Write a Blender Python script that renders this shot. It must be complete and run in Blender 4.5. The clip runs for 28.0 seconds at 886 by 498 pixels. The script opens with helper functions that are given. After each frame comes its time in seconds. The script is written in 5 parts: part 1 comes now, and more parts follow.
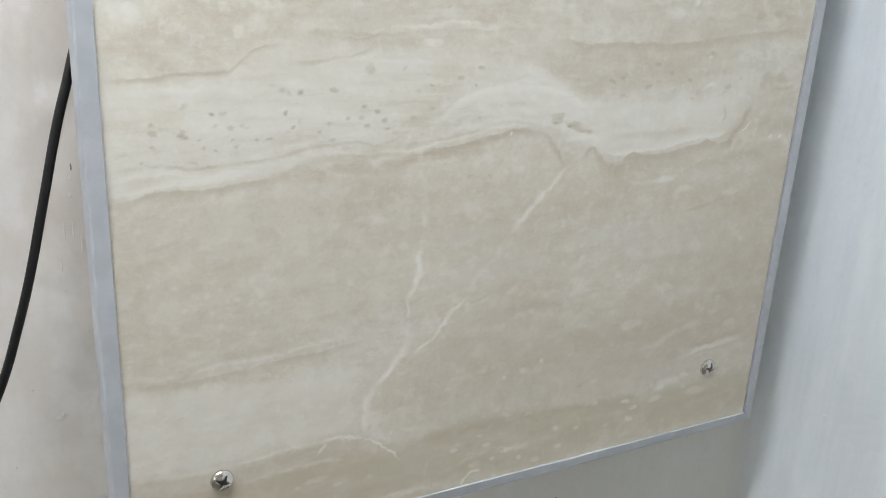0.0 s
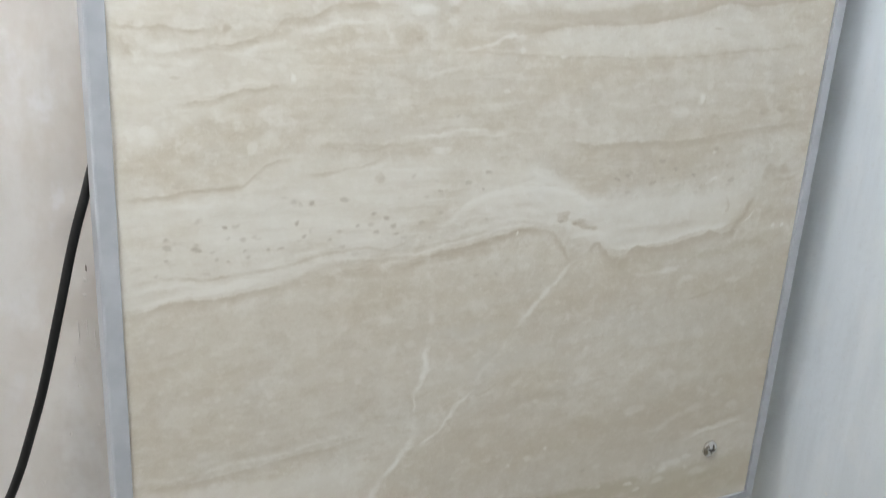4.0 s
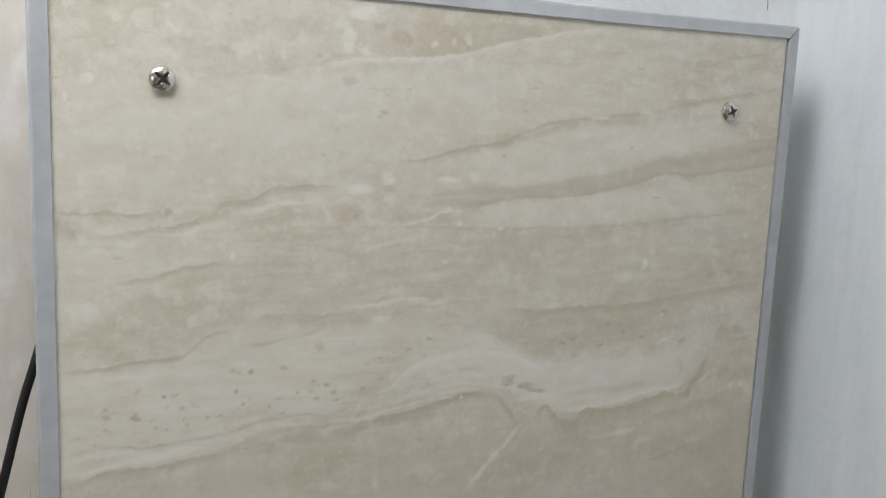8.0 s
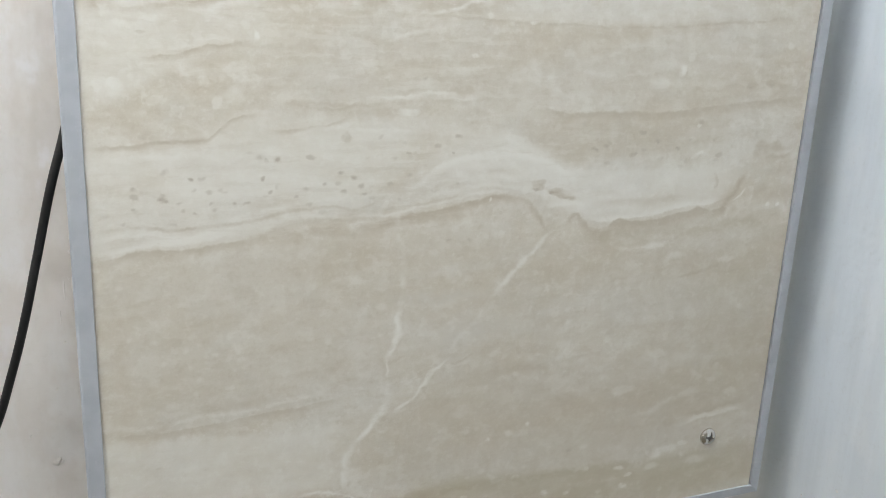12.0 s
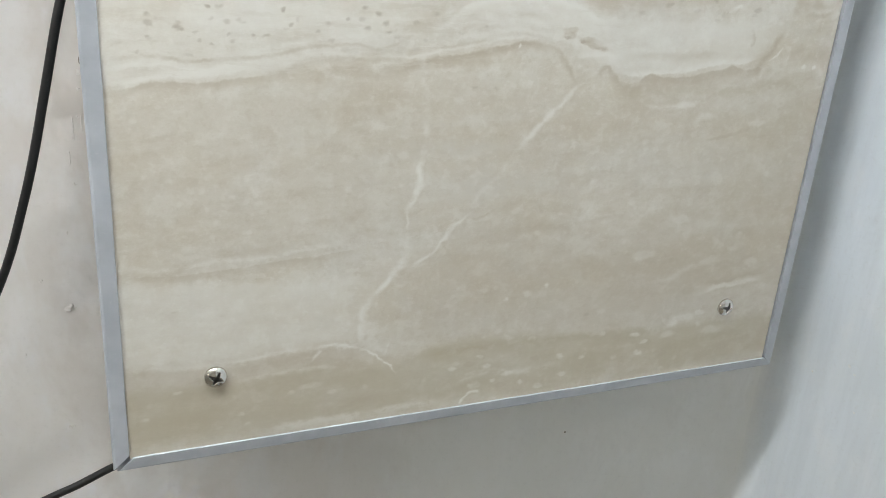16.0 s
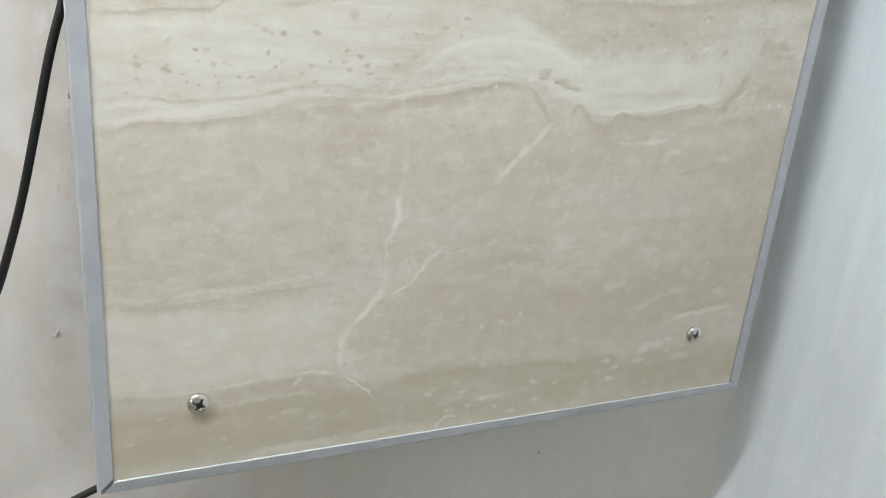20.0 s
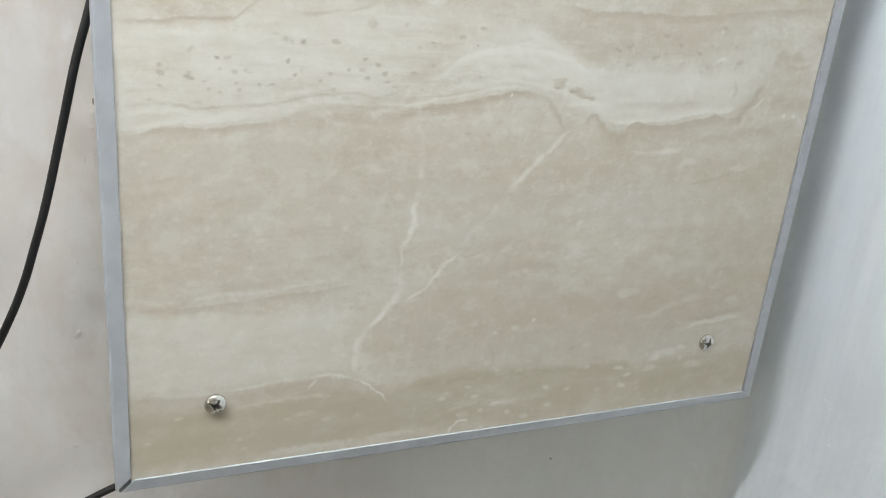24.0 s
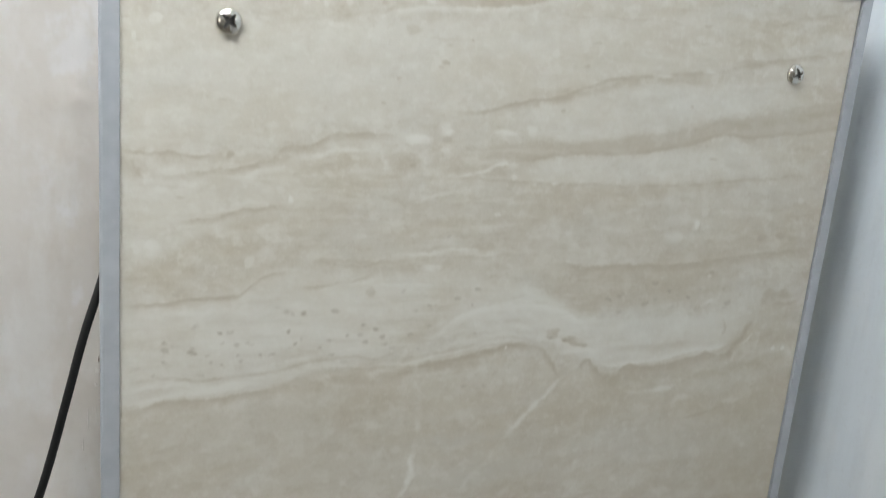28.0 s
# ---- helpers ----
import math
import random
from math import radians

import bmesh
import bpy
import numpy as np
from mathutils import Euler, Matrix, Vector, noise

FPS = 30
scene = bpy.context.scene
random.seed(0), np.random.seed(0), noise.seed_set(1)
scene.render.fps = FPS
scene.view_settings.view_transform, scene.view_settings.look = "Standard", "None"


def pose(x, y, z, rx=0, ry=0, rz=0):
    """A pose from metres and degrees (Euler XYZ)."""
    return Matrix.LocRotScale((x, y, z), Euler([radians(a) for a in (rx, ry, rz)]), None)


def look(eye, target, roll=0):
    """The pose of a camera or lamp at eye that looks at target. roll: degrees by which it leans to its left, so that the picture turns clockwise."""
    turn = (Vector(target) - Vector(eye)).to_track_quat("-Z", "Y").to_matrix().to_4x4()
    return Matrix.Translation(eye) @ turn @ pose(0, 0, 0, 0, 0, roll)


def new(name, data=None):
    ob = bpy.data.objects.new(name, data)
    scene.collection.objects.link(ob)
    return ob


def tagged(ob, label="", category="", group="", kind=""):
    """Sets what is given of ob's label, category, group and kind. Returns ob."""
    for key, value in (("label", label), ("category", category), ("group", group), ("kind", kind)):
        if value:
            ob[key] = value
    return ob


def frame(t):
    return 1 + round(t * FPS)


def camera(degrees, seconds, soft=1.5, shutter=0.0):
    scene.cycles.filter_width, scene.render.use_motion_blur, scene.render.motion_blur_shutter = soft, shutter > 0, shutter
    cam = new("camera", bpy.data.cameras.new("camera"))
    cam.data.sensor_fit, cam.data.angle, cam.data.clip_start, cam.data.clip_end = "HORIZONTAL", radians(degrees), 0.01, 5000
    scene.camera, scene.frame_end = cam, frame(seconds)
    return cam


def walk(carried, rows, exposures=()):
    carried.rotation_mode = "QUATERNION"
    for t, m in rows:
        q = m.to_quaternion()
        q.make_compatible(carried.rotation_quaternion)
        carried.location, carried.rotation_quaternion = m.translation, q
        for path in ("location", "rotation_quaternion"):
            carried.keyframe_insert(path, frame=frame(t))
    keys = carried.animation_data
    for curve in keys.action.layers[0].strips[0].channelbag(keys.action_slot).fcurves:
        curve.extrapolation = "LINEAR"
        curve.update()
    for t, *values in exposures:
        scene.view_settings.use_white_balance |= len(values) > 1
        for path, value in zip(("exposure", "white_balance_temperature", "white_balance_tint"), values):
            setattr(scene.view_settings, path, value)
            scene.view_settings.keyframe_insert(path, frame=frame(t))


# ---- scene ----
cam = camera(54.05, 28.0, soft=0.8, shutter=0.5)
PATH = [
    (0, (-0.0610, -0.5532, 1.4295), (0.8398, 1.1150, 0.7925), 2.97),
    (0.5, (-0.0597, -0.5550, 1.4241), (0.8377, 1.1067, 0.7657), 2.95),
    (1, (-0.0576, -0.5554, 1.4246), (0.8411, 1.1007, 0.7539), 3.03),
    (1.5, (-0.0566, -0.5581, 1.4271), (0.8361, 1.0992, 0.7516), 3.10),
    (2, (-0.0565, -0.5566, 1.4302), (0.8359, 1.1014, 0.7558), 3.08),
    (2.5, (-0.0590, -0.5517, 1.4381), (0.8387, 1.1061, 0.7706), 3.08),
    (3, (-0.0612, -0.5445, 1.4583), (0.8346, 1.1137, 0.7890), 3.24),
    (3.5, (-0.0621, -0.5430, 1.4811), (0.8315, 1.1264, 0.8375), 3.38),
    (4, (-0.0616, -0.5434, 1.4937), (0.8330, 1.1395, 0.8876), 3.46),
    (4.5, (-0.0582, -0.5524, 1.5052), (0.8184, 1.1893, 1.0597), 2.47),
    (6.5, (-0.0435, -0.5733, 1.5678), (0.8629, 1.1861, 1.2797), 3.00),
    (7, (-0.0198, -0.5863, 1.5419), (0.8531, 1.1926, 1.2709), 2.44),
    (7.5, (-0.0067, -0.5894, 1.5380), (0.8533, 1.1938, 1.2539), 2.55),
    (8, (-0.0049, -0.5926, 1.5230), (0.8276, 1.2011, 1.2238), 2.39),
    (8.5, (-0.0073, -0.5941, 1.5075), (0.8107, 1.1984, 1.1639), 2.59),
    (9, (-0.0053, -0.5951, 1.4947), (0.8066, 1.1965, 1.1328), 2.51),
    (9.5, (-0.0019, -0.5942, 1.4896), (0.8091, 1.1904, 1.0930), 2.69),
    (10, (-0.0022, -0.5948, 1.4807), (0.8009, 1.1874, 1.0581), 2.66),
    (10.5, (-0.0013, -0.5908, 1.4786), (0.7967, 1.1813, 1.0067), 3.01),
    (11, (-0.0022, -0.5935, 1.4642), (0.7890, 1.1816, 0.9920), 2.75),
    (11.5, (0.0003, -0.5946, 1.4522), (0.7704, 1.1833, 0.9564), 2.68),
    (12, (-0.0004, -0.5980, 1.4435), (0.7529, 1.1791, 0.9196), 2.57),
    (12.5, (-0.0013, -0.5988, 1.4321), (0.7441, 1.1693, 0.8680), 2.90),
    (13, (-0.0106, -0.5995, 1.4134), (0.7329, 1.1491, 0.7891), 3.44),
    (13.5, (-0.0118, -0.6010, 1.4015), (0.7335, 1.1342, 0.7431), 3.77),
    (15.5, (-0.0129, -0.5859, 1.3914), (0.7362, 1.1218, 0.6686), 4.13),
    (16, (-0.0142, -0.5832, 1.3947), (0.7337, 1.1239, 0.6690), 4.22),
    (16.5, (-0.0141, -0.5826, 1.3939), (0.7363, 1.1239, 0.6696), 4.25),
    (17, (-0.0189, -0.5792, 1.3960), (0.7290, 1.1290, 0.6731), 4.36),
    (17.5, (-0.0222, -0.5785, 1.3994), (0.7254, 1.1315, 0.6804), 4.53),
    (18, (-0.0220, -0.5782, 1.4074), (0.7255, 1.1287, 0.6810), 4.67),
    (18.5, (-0.0236, -0.5839, 1.4138), (0.7289, 1.1228, 0.6922), 4.68),
    (19, (-0.0194, -0.5960, 1.4238), (0.7610, 1.1004, 0.7074), 5.05),
    (19.5, (-0.0157, -0.5963, 1.4259), (0.7736, 1.0950, 0.7074), 5.22),
    (20, (-0.0181, -0.5978, 1.4228), (0.7679, 1.0984, 0.7121), 5.22),
    (20.5, (-0.0204, -0.5985, 1.4222), (0.7667, 1.0980, 0.7135), 5.38),
    (21, (-0.0221, -0.6014, 1.4187), (0.7632, 1.0976, 0.7140), 5.55),
    (21.5, (-0.0223, -0.6028, 1.4176), (0.7597, 1.0965, 0.7097), 5.65),
    (23.5, (-0.0199, -0.6052, 1.4198), (0.7395, 1.1048, 0.7132), 5.41),
    (24, (-0.0211, -0.6055, 1.4262), (0.7334, 1.1088, 0.7248), 5.43),
    (24.5, (-0.0216, -0.6091, 1.4283), (0.7330, 1.1095, 0.7378), 5.43),
    (25, (-0.0214, -0.6117, 1.4303), (0.7334, 1.1071, 0.7406), 5.48),
    (25.5, (-0.0206, -0.6134, 1.4325), (0.7344, 1.1055, 0.7432), 5.48),
    (26, (-0.0170, -0.6185, 1.4430), (0.7382, 1.1101, 0.7783), 5.15),
    (26.5, (-0.0214, -0.6193, 1.4663), (0.7413, 1.1240, 0.8504), 4.84),
    (27, (-0.0154, -0.6116, 1.4765), (0.7482, 1.1400, 0.8860), 4.59),
    (27.5, (-0.0199, -0.5965, 1.5126), (0.7420, 1.1637, 0.9460), 4.93),
    (28, (-0.0192, -0.5888, 1.5381), (0.7377, 1.2045, 1.0788), 5.06),
]
EXPOSURES = [(0.0, 0.02, 6450, 12), (1.5, 0.05, 6420, 12), (3.0, 0.05, 6430, 12), (4.0, -0.10, 6500, 12), (4.5, -0.13, 6520, 12), (6.5, -0.80, 6660, 11), (7.0, -0.78, 6760, 13),
             (8.0, -0.56, 6720, 12.5), (9.0, -0.19, 6580, 12.5), (11.0, -0.11, 6510, 12), (13.0, 0.02, 6490, 11.5), (17.0, 0.10, 6510, 10.5), (25.0, 0.10, 6540, 10.5), (26.5, 0.09, 6520, 10.5),
             (28.0, -0.40, 6510, 10)]
walk(cam, [(t, look(eye, target, roll)) for t, eye, target, roll in PATH], EXPOSURES)

# ---- the plan, in metres ----
Z0 = 1.0                        # lower edge of the visible tile above the floor
TILE_W, TILE_H = 0.600, 0.604   # opening of the frame
WALL_Y, WALL_SLOPE = 0.0925, -0.054   # back wall: y = WALL_Y + WALL_SLOPE * x
RIGHT_X = 0.678                 # right-hand wall
ROOM_LEFT, ROOM_NEAR, ROOM_TOP = -2.4, -2.6, 2.445


def wall_y(x):
    return WALL_Y + WALL_SLOPE * x


# ---- light: a tube lamp under the ceiling, unseen fill added in the left wall ----
scene.world = bpy.data.worlds.new("room_world")
scene.world.use_nodes = True
scene.world.node_tree.nodes["Background"].inputs[0].default_value = (0.0, 0.0, 0.0, 1)
TUBE_LIGHT = 220.0
TUBE_COLOR = (0.955, 0.99, 1.0, 1)
TUBE_X0, TUBE_X1, TUBE_Y, TUBE_Z = -0.88, 0.12, -0.377, 2.325
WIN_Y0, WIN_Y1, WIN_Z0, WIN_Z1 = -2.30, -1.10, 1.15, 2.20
fill_lamp = bpy.data.lights.new("unseen_fill_light", "AREA")
fill_lamp.shape, fill_lamp.size, fill_lamp.size_y, fill_lamp.energy, fill_lamp.color = "RECTANGLE", WIN_Y1 - WIN_Y0, WIN_Z1 - WIN_Z0, 13.0, (1.0, 0.955, 0.84)
new("unseen_fill_light", fill_lamp).matrix_world = look((ROOM_LEFT - 0.10, (WIN_Y0 + WIN_Y1) / 2, (WIN_Z0 + WIN_Z1) / 2), (0.0, (WIN_Y0 + WIN_Y1) / 2, (WIN_Z0 + WIN_Z1) / 2))


# ---- node helpers ----
class Nodes:
    """Short calls for building a material."""

    def __init__(self, name):
        self.mat = bpy.data.materials.new(name)
        self.mat.use_nodes = True
        self.tree = self.mat.node_tree
        self.bsdf = self.tree.nodes["Principled BSDF"]

    def node(self, kind, **props):
        n = self.tree.nodes.new("ShaderNode" + kind)
        for key, value in props.items():
            setattr(n, key, value)
        return n

    def plug(self, value, socket):
        if isinstance(value, bpy.types.NodeSocket):
            self.tree.links.new(value, socket)
        elif value is not None:
            socket.default_value = value

    def math(self, op, a, b=None, c=None):
        n = self.node("Math", operation=op)
        for value, socket in zip((a, b, c), n.inputs):
            self.plug(value, socket)
        return n.outputs[0]

    def step(self, value, lo, hi, to_lo=0.0, to_hi=1.0, smooth=True):
        n = self.node("MapRange", interpolation_type="SMOOTHSTEP" if smooth else "LINEAR")
        for v, s in zip((value, lo, hi, to_lo, to_hi), n.inputs):
            self.plug(v, s)
        return n.outputs[0]

    def mix(self, fac, a, b, blend="MIX"):
        n = self.node("Mix", data_type="RGBA", blend_type=blend)
        self.plug(fac, n.inputs[0]), self.plug(a, n.inputs[6]), self.plug(b, n.inputs[7])
        return n.outputs[2]

    def coords(self):
        return self.node("TexCoord").outputs["Object"]

    def split(self, vec):
        n = self.node("SeparateXYZ")
        self.plug(vec, n.inputs[0])
        return n.outputs

    def join(self, x, y, z):
        n = self.node("CombineXYZ")
        for v, s in zip((x, y, z), n.inputs):
            self.plug(v, s)
        return n.outputs[0]

    def stretch(self, vec, sx, sy, sz, offset=(0, 0, 0)):
        n = self.node("Mapping")
        self.plug(vec, n.inputs[0])
        n.inputs["Location"].default_value = offset
        n.inputs["Scale"].default_value = (sx, sy, sz)
        return n.outputs[0]

    def noise(self, vec, scale, detail=4.0, rough=0.55, distort=0.0):
        n = self.node("TexNoise")
        self.plug(vec, n.inputs["Vector"])
        n.inputs["Scale"].default_value, n.inputs["Detail"].default_value = scale, detail
        n.inputs["Roughness"].default_value, n.inputs["Distortion"].default_value = rough, distort
        return n.outputs["Fac"]

    def cells(self, vec, scale, feature="F1"):
        n = self.node("TexVoronoi", feature=feature)
        self.plug(vec, n.inputs["Vector"])
        n.inputs["Scale"].default_value = scale
        return n.outputs["Distance"]

    def curve(self, value, points):
        n = self.node("FloatCurve")
        self.plug(value, n.inputs["Value"])
        line = n.mapping.curves[0]
        points = sorted((min(max(a, 0.0), 1.0), min(max(b, 0.0), 1.0)) for a, b in points)
        line.points[0].location, line.points[1].location = points[0], points[-1]
        for p in points[1:-1]:
            line.points.new(*p)
        n.mapping.update()
        return n.outputs[0]

    def bump(self, height, distance, strength=1.0, normal=None):
        n = self.node("Bump")
        n.inputs["Distance"].default_value, n.inputs["Strength"].default_value = distance, strength
        self.plug(height, n.inputs["Height"])
        self.plug(normal, n.inputs["Normal"])
        return n.outputs[0]

    def done(self, color=None, rough=None, metal=None, normal=None, spec=None):
        for value, key in ((color, "Base Color"), (rough, "Roughness"), (metal, "Metallic"), (normal, "Normal"), (spec, "Specular IOR Level")):
            self.plug(value, self.bsdf.inputs[key])
        return self.mat


# ---- materials ----
class Stone(Nodes):
    """Cream travertine print of the tile, with its veins laid over drifting bands."""

    SPAN = 0.62

    def begin(self):
        self.laid, self.outer = 0, None
        p = self.coords()
        x, _, z = self.split(p)
        self.p = p
        drift = self.node("TexNoise")
        self.plug(p, drift.inputs["Vector"])
        for key, value in (("Scale", 34.0), ("Detail", 5.0), ("Roughness", 0.55)):
            drift.inputs[key].default_value = value
        parted = self.node("SeparateColor")
        self.plug(drift.outputs["Color"], parted.inputs[0])
        jx, jz = parted.outputs[0], parted.outputs[2]
        fine = self.math("SUBTRACT", self.noise(p, 150, 4, 0.6), 0.5)
        self.z = self.math("ADD", z, self.math("ADD", self.math("MULTIPLY_ADD", jz, 0.0075, -0.00375), self.math("MULTIPLY", fine, 0.0040)))
        self.x = self.math("ADD", x, self.math("ADD", self.math("MULTIPLY_ADD", jx, 0.014, -0.007), self.math("MULTIPLY", fine, 0.0040)))
        jag = self.math("SUBTRACT", self.noise(self.stretch(p, 1, 1, 1, (2, 0, 9)), 62, 3, 0.5), 0.5)
        self.jagged = self.math("ADD", self.x, self.math("MULTIPLY", jag, 0.009))
        self.u, self.v = self.math("DIVIDE", self.x, self.SPAN), self.math("DIVIDE", self.z, self.SPAN)
        self.broken = self.step(self.noise(self.stretch(p, 1, 1, 1.8, (7, 0, 2)), 52, 6, 0.66), 0.40, 0.56, 0.18, 1.0)
        self.worn = self.step(self.noise(self.stretch(p, 1, 1, 1.8, (1, 0, 5)), 66, 6, 0.66), 0.34, 0.54, 0.42, 1.0)
        # drifting beds, rising a little to the right in the upper half
        tilt = self.math("MULTIPLY_ADD", self.math("MULTIPLY", self.x, self.z), -0.28, self.z)
        wide = self.noise(self.join(self.math("MULTIPLY", self.x, 0.16), 0.0, tilt), 26, 4, 0.5, 0.2)
        thin = self.noise(self.join(self.math("MULTIPLY", self.x, 0.22), 0.3, tilt), 95, 5, 0.6, 0.2)
        cloud = self.noise(self.stretch(p, 0.8, 1, 1), 17, 5, 0.58)
        blot = self.noise(self.join(self.math("MULTIPLY", self.x, 0.7), 0.0, self.z), 64, 5, 0.58)
        mottle = self.noise(self.join(self.math("MULTIPLY", self.x, 0.8), 0.5, self.z), 130, 4, 0.6)
        grain = self.noise(self.stretch(p, 0.7, 1, 1), 330, 4, 0.65)
        c = self.mix(self.step(wide, 0.40, 0.60), STONE_LIGHT, STONE_WARM)
        c = self.mix(self.math("MULTIPLY", self.step(thin, 0.46, 0.72), 0.22), c, STONE_BROWN)
        c = self.mix(self.math("MULTIPLY", self.step(cloud, 0.45, 0.66), 0.45), c, STONE_GREY)
        c = self.mix(self.math("MULTIPLY", self.step(blot, 0.50, 0.64), 0.30), c, STONE_WHITE)
        c = self.mix(self.math("MULTIPLY", self.step(blot, 0.48, 0.34), 0.26), c, STONE_BROWN)
        c = self.mix(self.math("MULTIPLY", self.step(mottle, 0.53, 0.68), 0.26), c, STONE_WHITE)
        c = self.mix(self.math("MULTIPLY", self.step(mottle, 0.46, 0.32), 0.24), c, STONE_BROWN)
        c = self.mix(self.math("MULTIPLY", self.step(grain, 0.52, 0.68), 0.17), c, STONE_WHITE)
        c = self.mix(self.math("MULTIPLY", self.step(grain, 0.48, 0.32), 0.17), c, STONE_BROWN)
        grit = self.noise(self.stretch(p, 0.8, 1, 1, (4, 0, 4)), 800, 2, 0.6)
        c = self.mix(self.math("MULTIPLY", self.step(grit, 0.53, 0.70), 0.12), c, STONE_WHITE)
        c = self.mix(self.math("MULTIPLY", self.step(grit, 0.47, 0.30), 0.12), c, STONE_BROWN)
        # pale crystals, thick in some stretches and rare in others
        where = self.noise(self.stretch(p, 1, 1, 1.6, (3, 0, 8)), 11, 3, 0.55)
        crystal = self.noise(self.join(self.math("MULTIPLY", self.x, 0.8), 0.6, self.z), 92, 3, 0.5)
        level = self.step(where, 0.35, 0.65, 0.70, 0.57)
        self.color = self.mix(self.math("MULTIPLY", self.step(self.math("SUBTRACT", crystal, level), 0.0, 0.06), 0.24), c, STONE_WHITE)
        self.scallop = self.math("MULTIPLY_ADD", self.cells(self.join(self.x, 0.4, self.z), 95), 0.62, -0.26)

    def bed(self, upper, lower, soft_up, soft_down, strength, tint):
        """A bed between two lines (x, z), its colour dying out over its soft edges and at its ends."""
        self.start_layer()
        top, foot = ([(a / self.SPAN, b / self.SPAN) for a, b in side] for side in (upper, lower))
        over = self.math("SUBTRACT", self.math("MULTIPLY", self.curve(self.u, top), self.SPAN), self.z)
        under = self.math("SUBTRACT", self.z, self.math("MULTIPLY", self.curve(self.u, foot), self.SPAN))
        body = self.math("MULTIPLY", self.step(over, -soft_up * 0.5, soft_up * 0.5), self.step(under, -soft_down * 0.5, soft_down * 0.5))
        lo, hi = min(a for a, _ in top), max(a for a, _ in top)
        if lo > 0.03:
            body = self.math("MULTIPLY", body, self.step(self.u, lo - 0.02, lo + 0.08))
        if hi < 0.93:
            body = self.math("MULTIPLY", body, self.step(self.u, hi + 0.02, hi - 0.08))
        patchy = self.step(self.noise(self.stretch(self.p, 0.5, 1, 1.3), 34, 4, 0.55), 0.28, 0.58, 0.55, 1.0)
        self.lay(self.math("MULTIPLY", body, patchy), strength, tint)

    def flecks(self, scale, size, strength, keep):
        """Scattered pale crystals."""
        self.start_layer()
        d = self.cells(self.join(self.math("MULTIPLY", self.x, 0.75), 0.2, self.z), scale)
        some = self.step(self.noise(self.p, 27, 3, 0.6), keep, keep + 0.10)
        self.lay(self.math("MULTIPLY", self.step(d, size, size * 0.4), some), strength, STONE_WHITE)

    CARRIED = ("color", "x", "z", "jagged", "broken", "worn", "scallop", "p")
    BATCH = 10

    def enter(self):
        """Begins a node group for the coming layers, which keeps the trees small."""
        self.outer = (self.tree, [self.color, self.x, self.z, self.jagged, self.broken, self.worn, self.scallop, self.p])
        self.tree = bpy.data.node_groups.new("travertine_layers", "ShaderNodeTree")
        for key in self.CARRIED:
            kind = {"color": "NodeSocketColor", "p": "NodeSocketVector"}.get(key, "NodeSocketFloat")
            self.tree.interface.new_socket(key, in_out="INPUT", socket_type=kind)
        self.tree.interface.new_socket("color", in_out="OUTPUT", socket_type="NodeSocketColor")
        given = self.tree.nodes.new("NodeGroupInput")
        self.color, self.x, self.z, self.jagged, self.broken, self.worn, self.scallop, self.p = list(given.outputs)[:8]
        parted = self.node("SeparateColor")
        self.plug(self.color, parted.inputs[0])
        self.x, self.z, self.jagged = (self.math("MULTIPLY_ADD", parted.outputs[0], 1e-7, v) for v in (self.x, self.z, self.jagged))
        self.u, self.v = self.math("DIVIDE", self.x, self.SPAN), self.math("DIVIDE", self.z, self.SPAN)

    def leave(self):
        """Closes the group and sets it into the material."""
        if not self.outer:
            return
        result = self.tree.nodes.new("NodeGroupOutput")
        self.plug(self.color, result.inputs[0])
        group, (self.tree, carried) = self.tree, self.outer
        n = self.node("Group", node_tree=group)
        for value, socket in zip(carried, n.inputs):
            self.plug(value, socket)
        _, self.x, self.z, self.jagged, self.broken, self.worn, self.scallop, self.p = carried
        self.color, self.outer, self.laid = n.outputs[0], None, 0

    def start_layer(self):
        if not self.outer:
            self.enter()

    def lay(self, mask, strength, tint):
        self.color = self.mix(self.math("MULTIPLY", mask, strength), self.color, tint)
        self.laid += 1
        if self.laid == self.BATCH:
            self.leave()

    def vein(self, points, above, below, strength, tint, upright=False, whole=False):
        """A vein along points (x, z): its colour dies out over the widths above and below the line (left and right of an upright one)."""
        self.start_layer()
        along, across, k = (self.v, self.jagged, 1) if upright else (self.u, self.z, 0)
        line = [((q[k]) / self.SPAN, (q[1 - k]) / self.SPAN) for q in points]
        centre = self.math("MULTIPLY", self.curve(along, line), self.SPAN)
        off = self.math("SUBTRACT", across, centre)
        away = self.math("MAXIMUM", self.math("DIVIDE", off, above), self.math("DIVIDE", off, -below))
        body = self.step(away, 1.0, 0.0)
        lo, hi = min(a for a, _ in line), max(a for a, _ in line)
        fade = min(0.035, (hi - lo) * 0.25)
        ends = self.math("MULTIPLY", self.step(along, lo - fade * 0.4, lo + fade), self.step(along, hi + fade * 0.4, hi - fade))
        body = self.math("MULTIPLY", body, ends)
        body = self.math("MULTIPLY", body, self.worn if whole else self.broken)
        self.lay(body, strength, tint)

    def patch(self, x, z, rx, rz, strength, tint, edge=0.35):
        """An uneven blotch."""
        self.start_layer()
        dx = self.math("DIVIDE", self.math("SUBTRACT", self.jagged, x), rx)
        dz = self.math("DIVIDE", self.math("SUBTRACT", self.z, z), rz)
        r = self.math("SQRT", self.math("ADD", self.math("MULTIPLY", dx, dx), self.math("MULTIPLY", dz, dz)))
        if edge > 0.5:
            r = self.math("ADD", r, self.scallop)
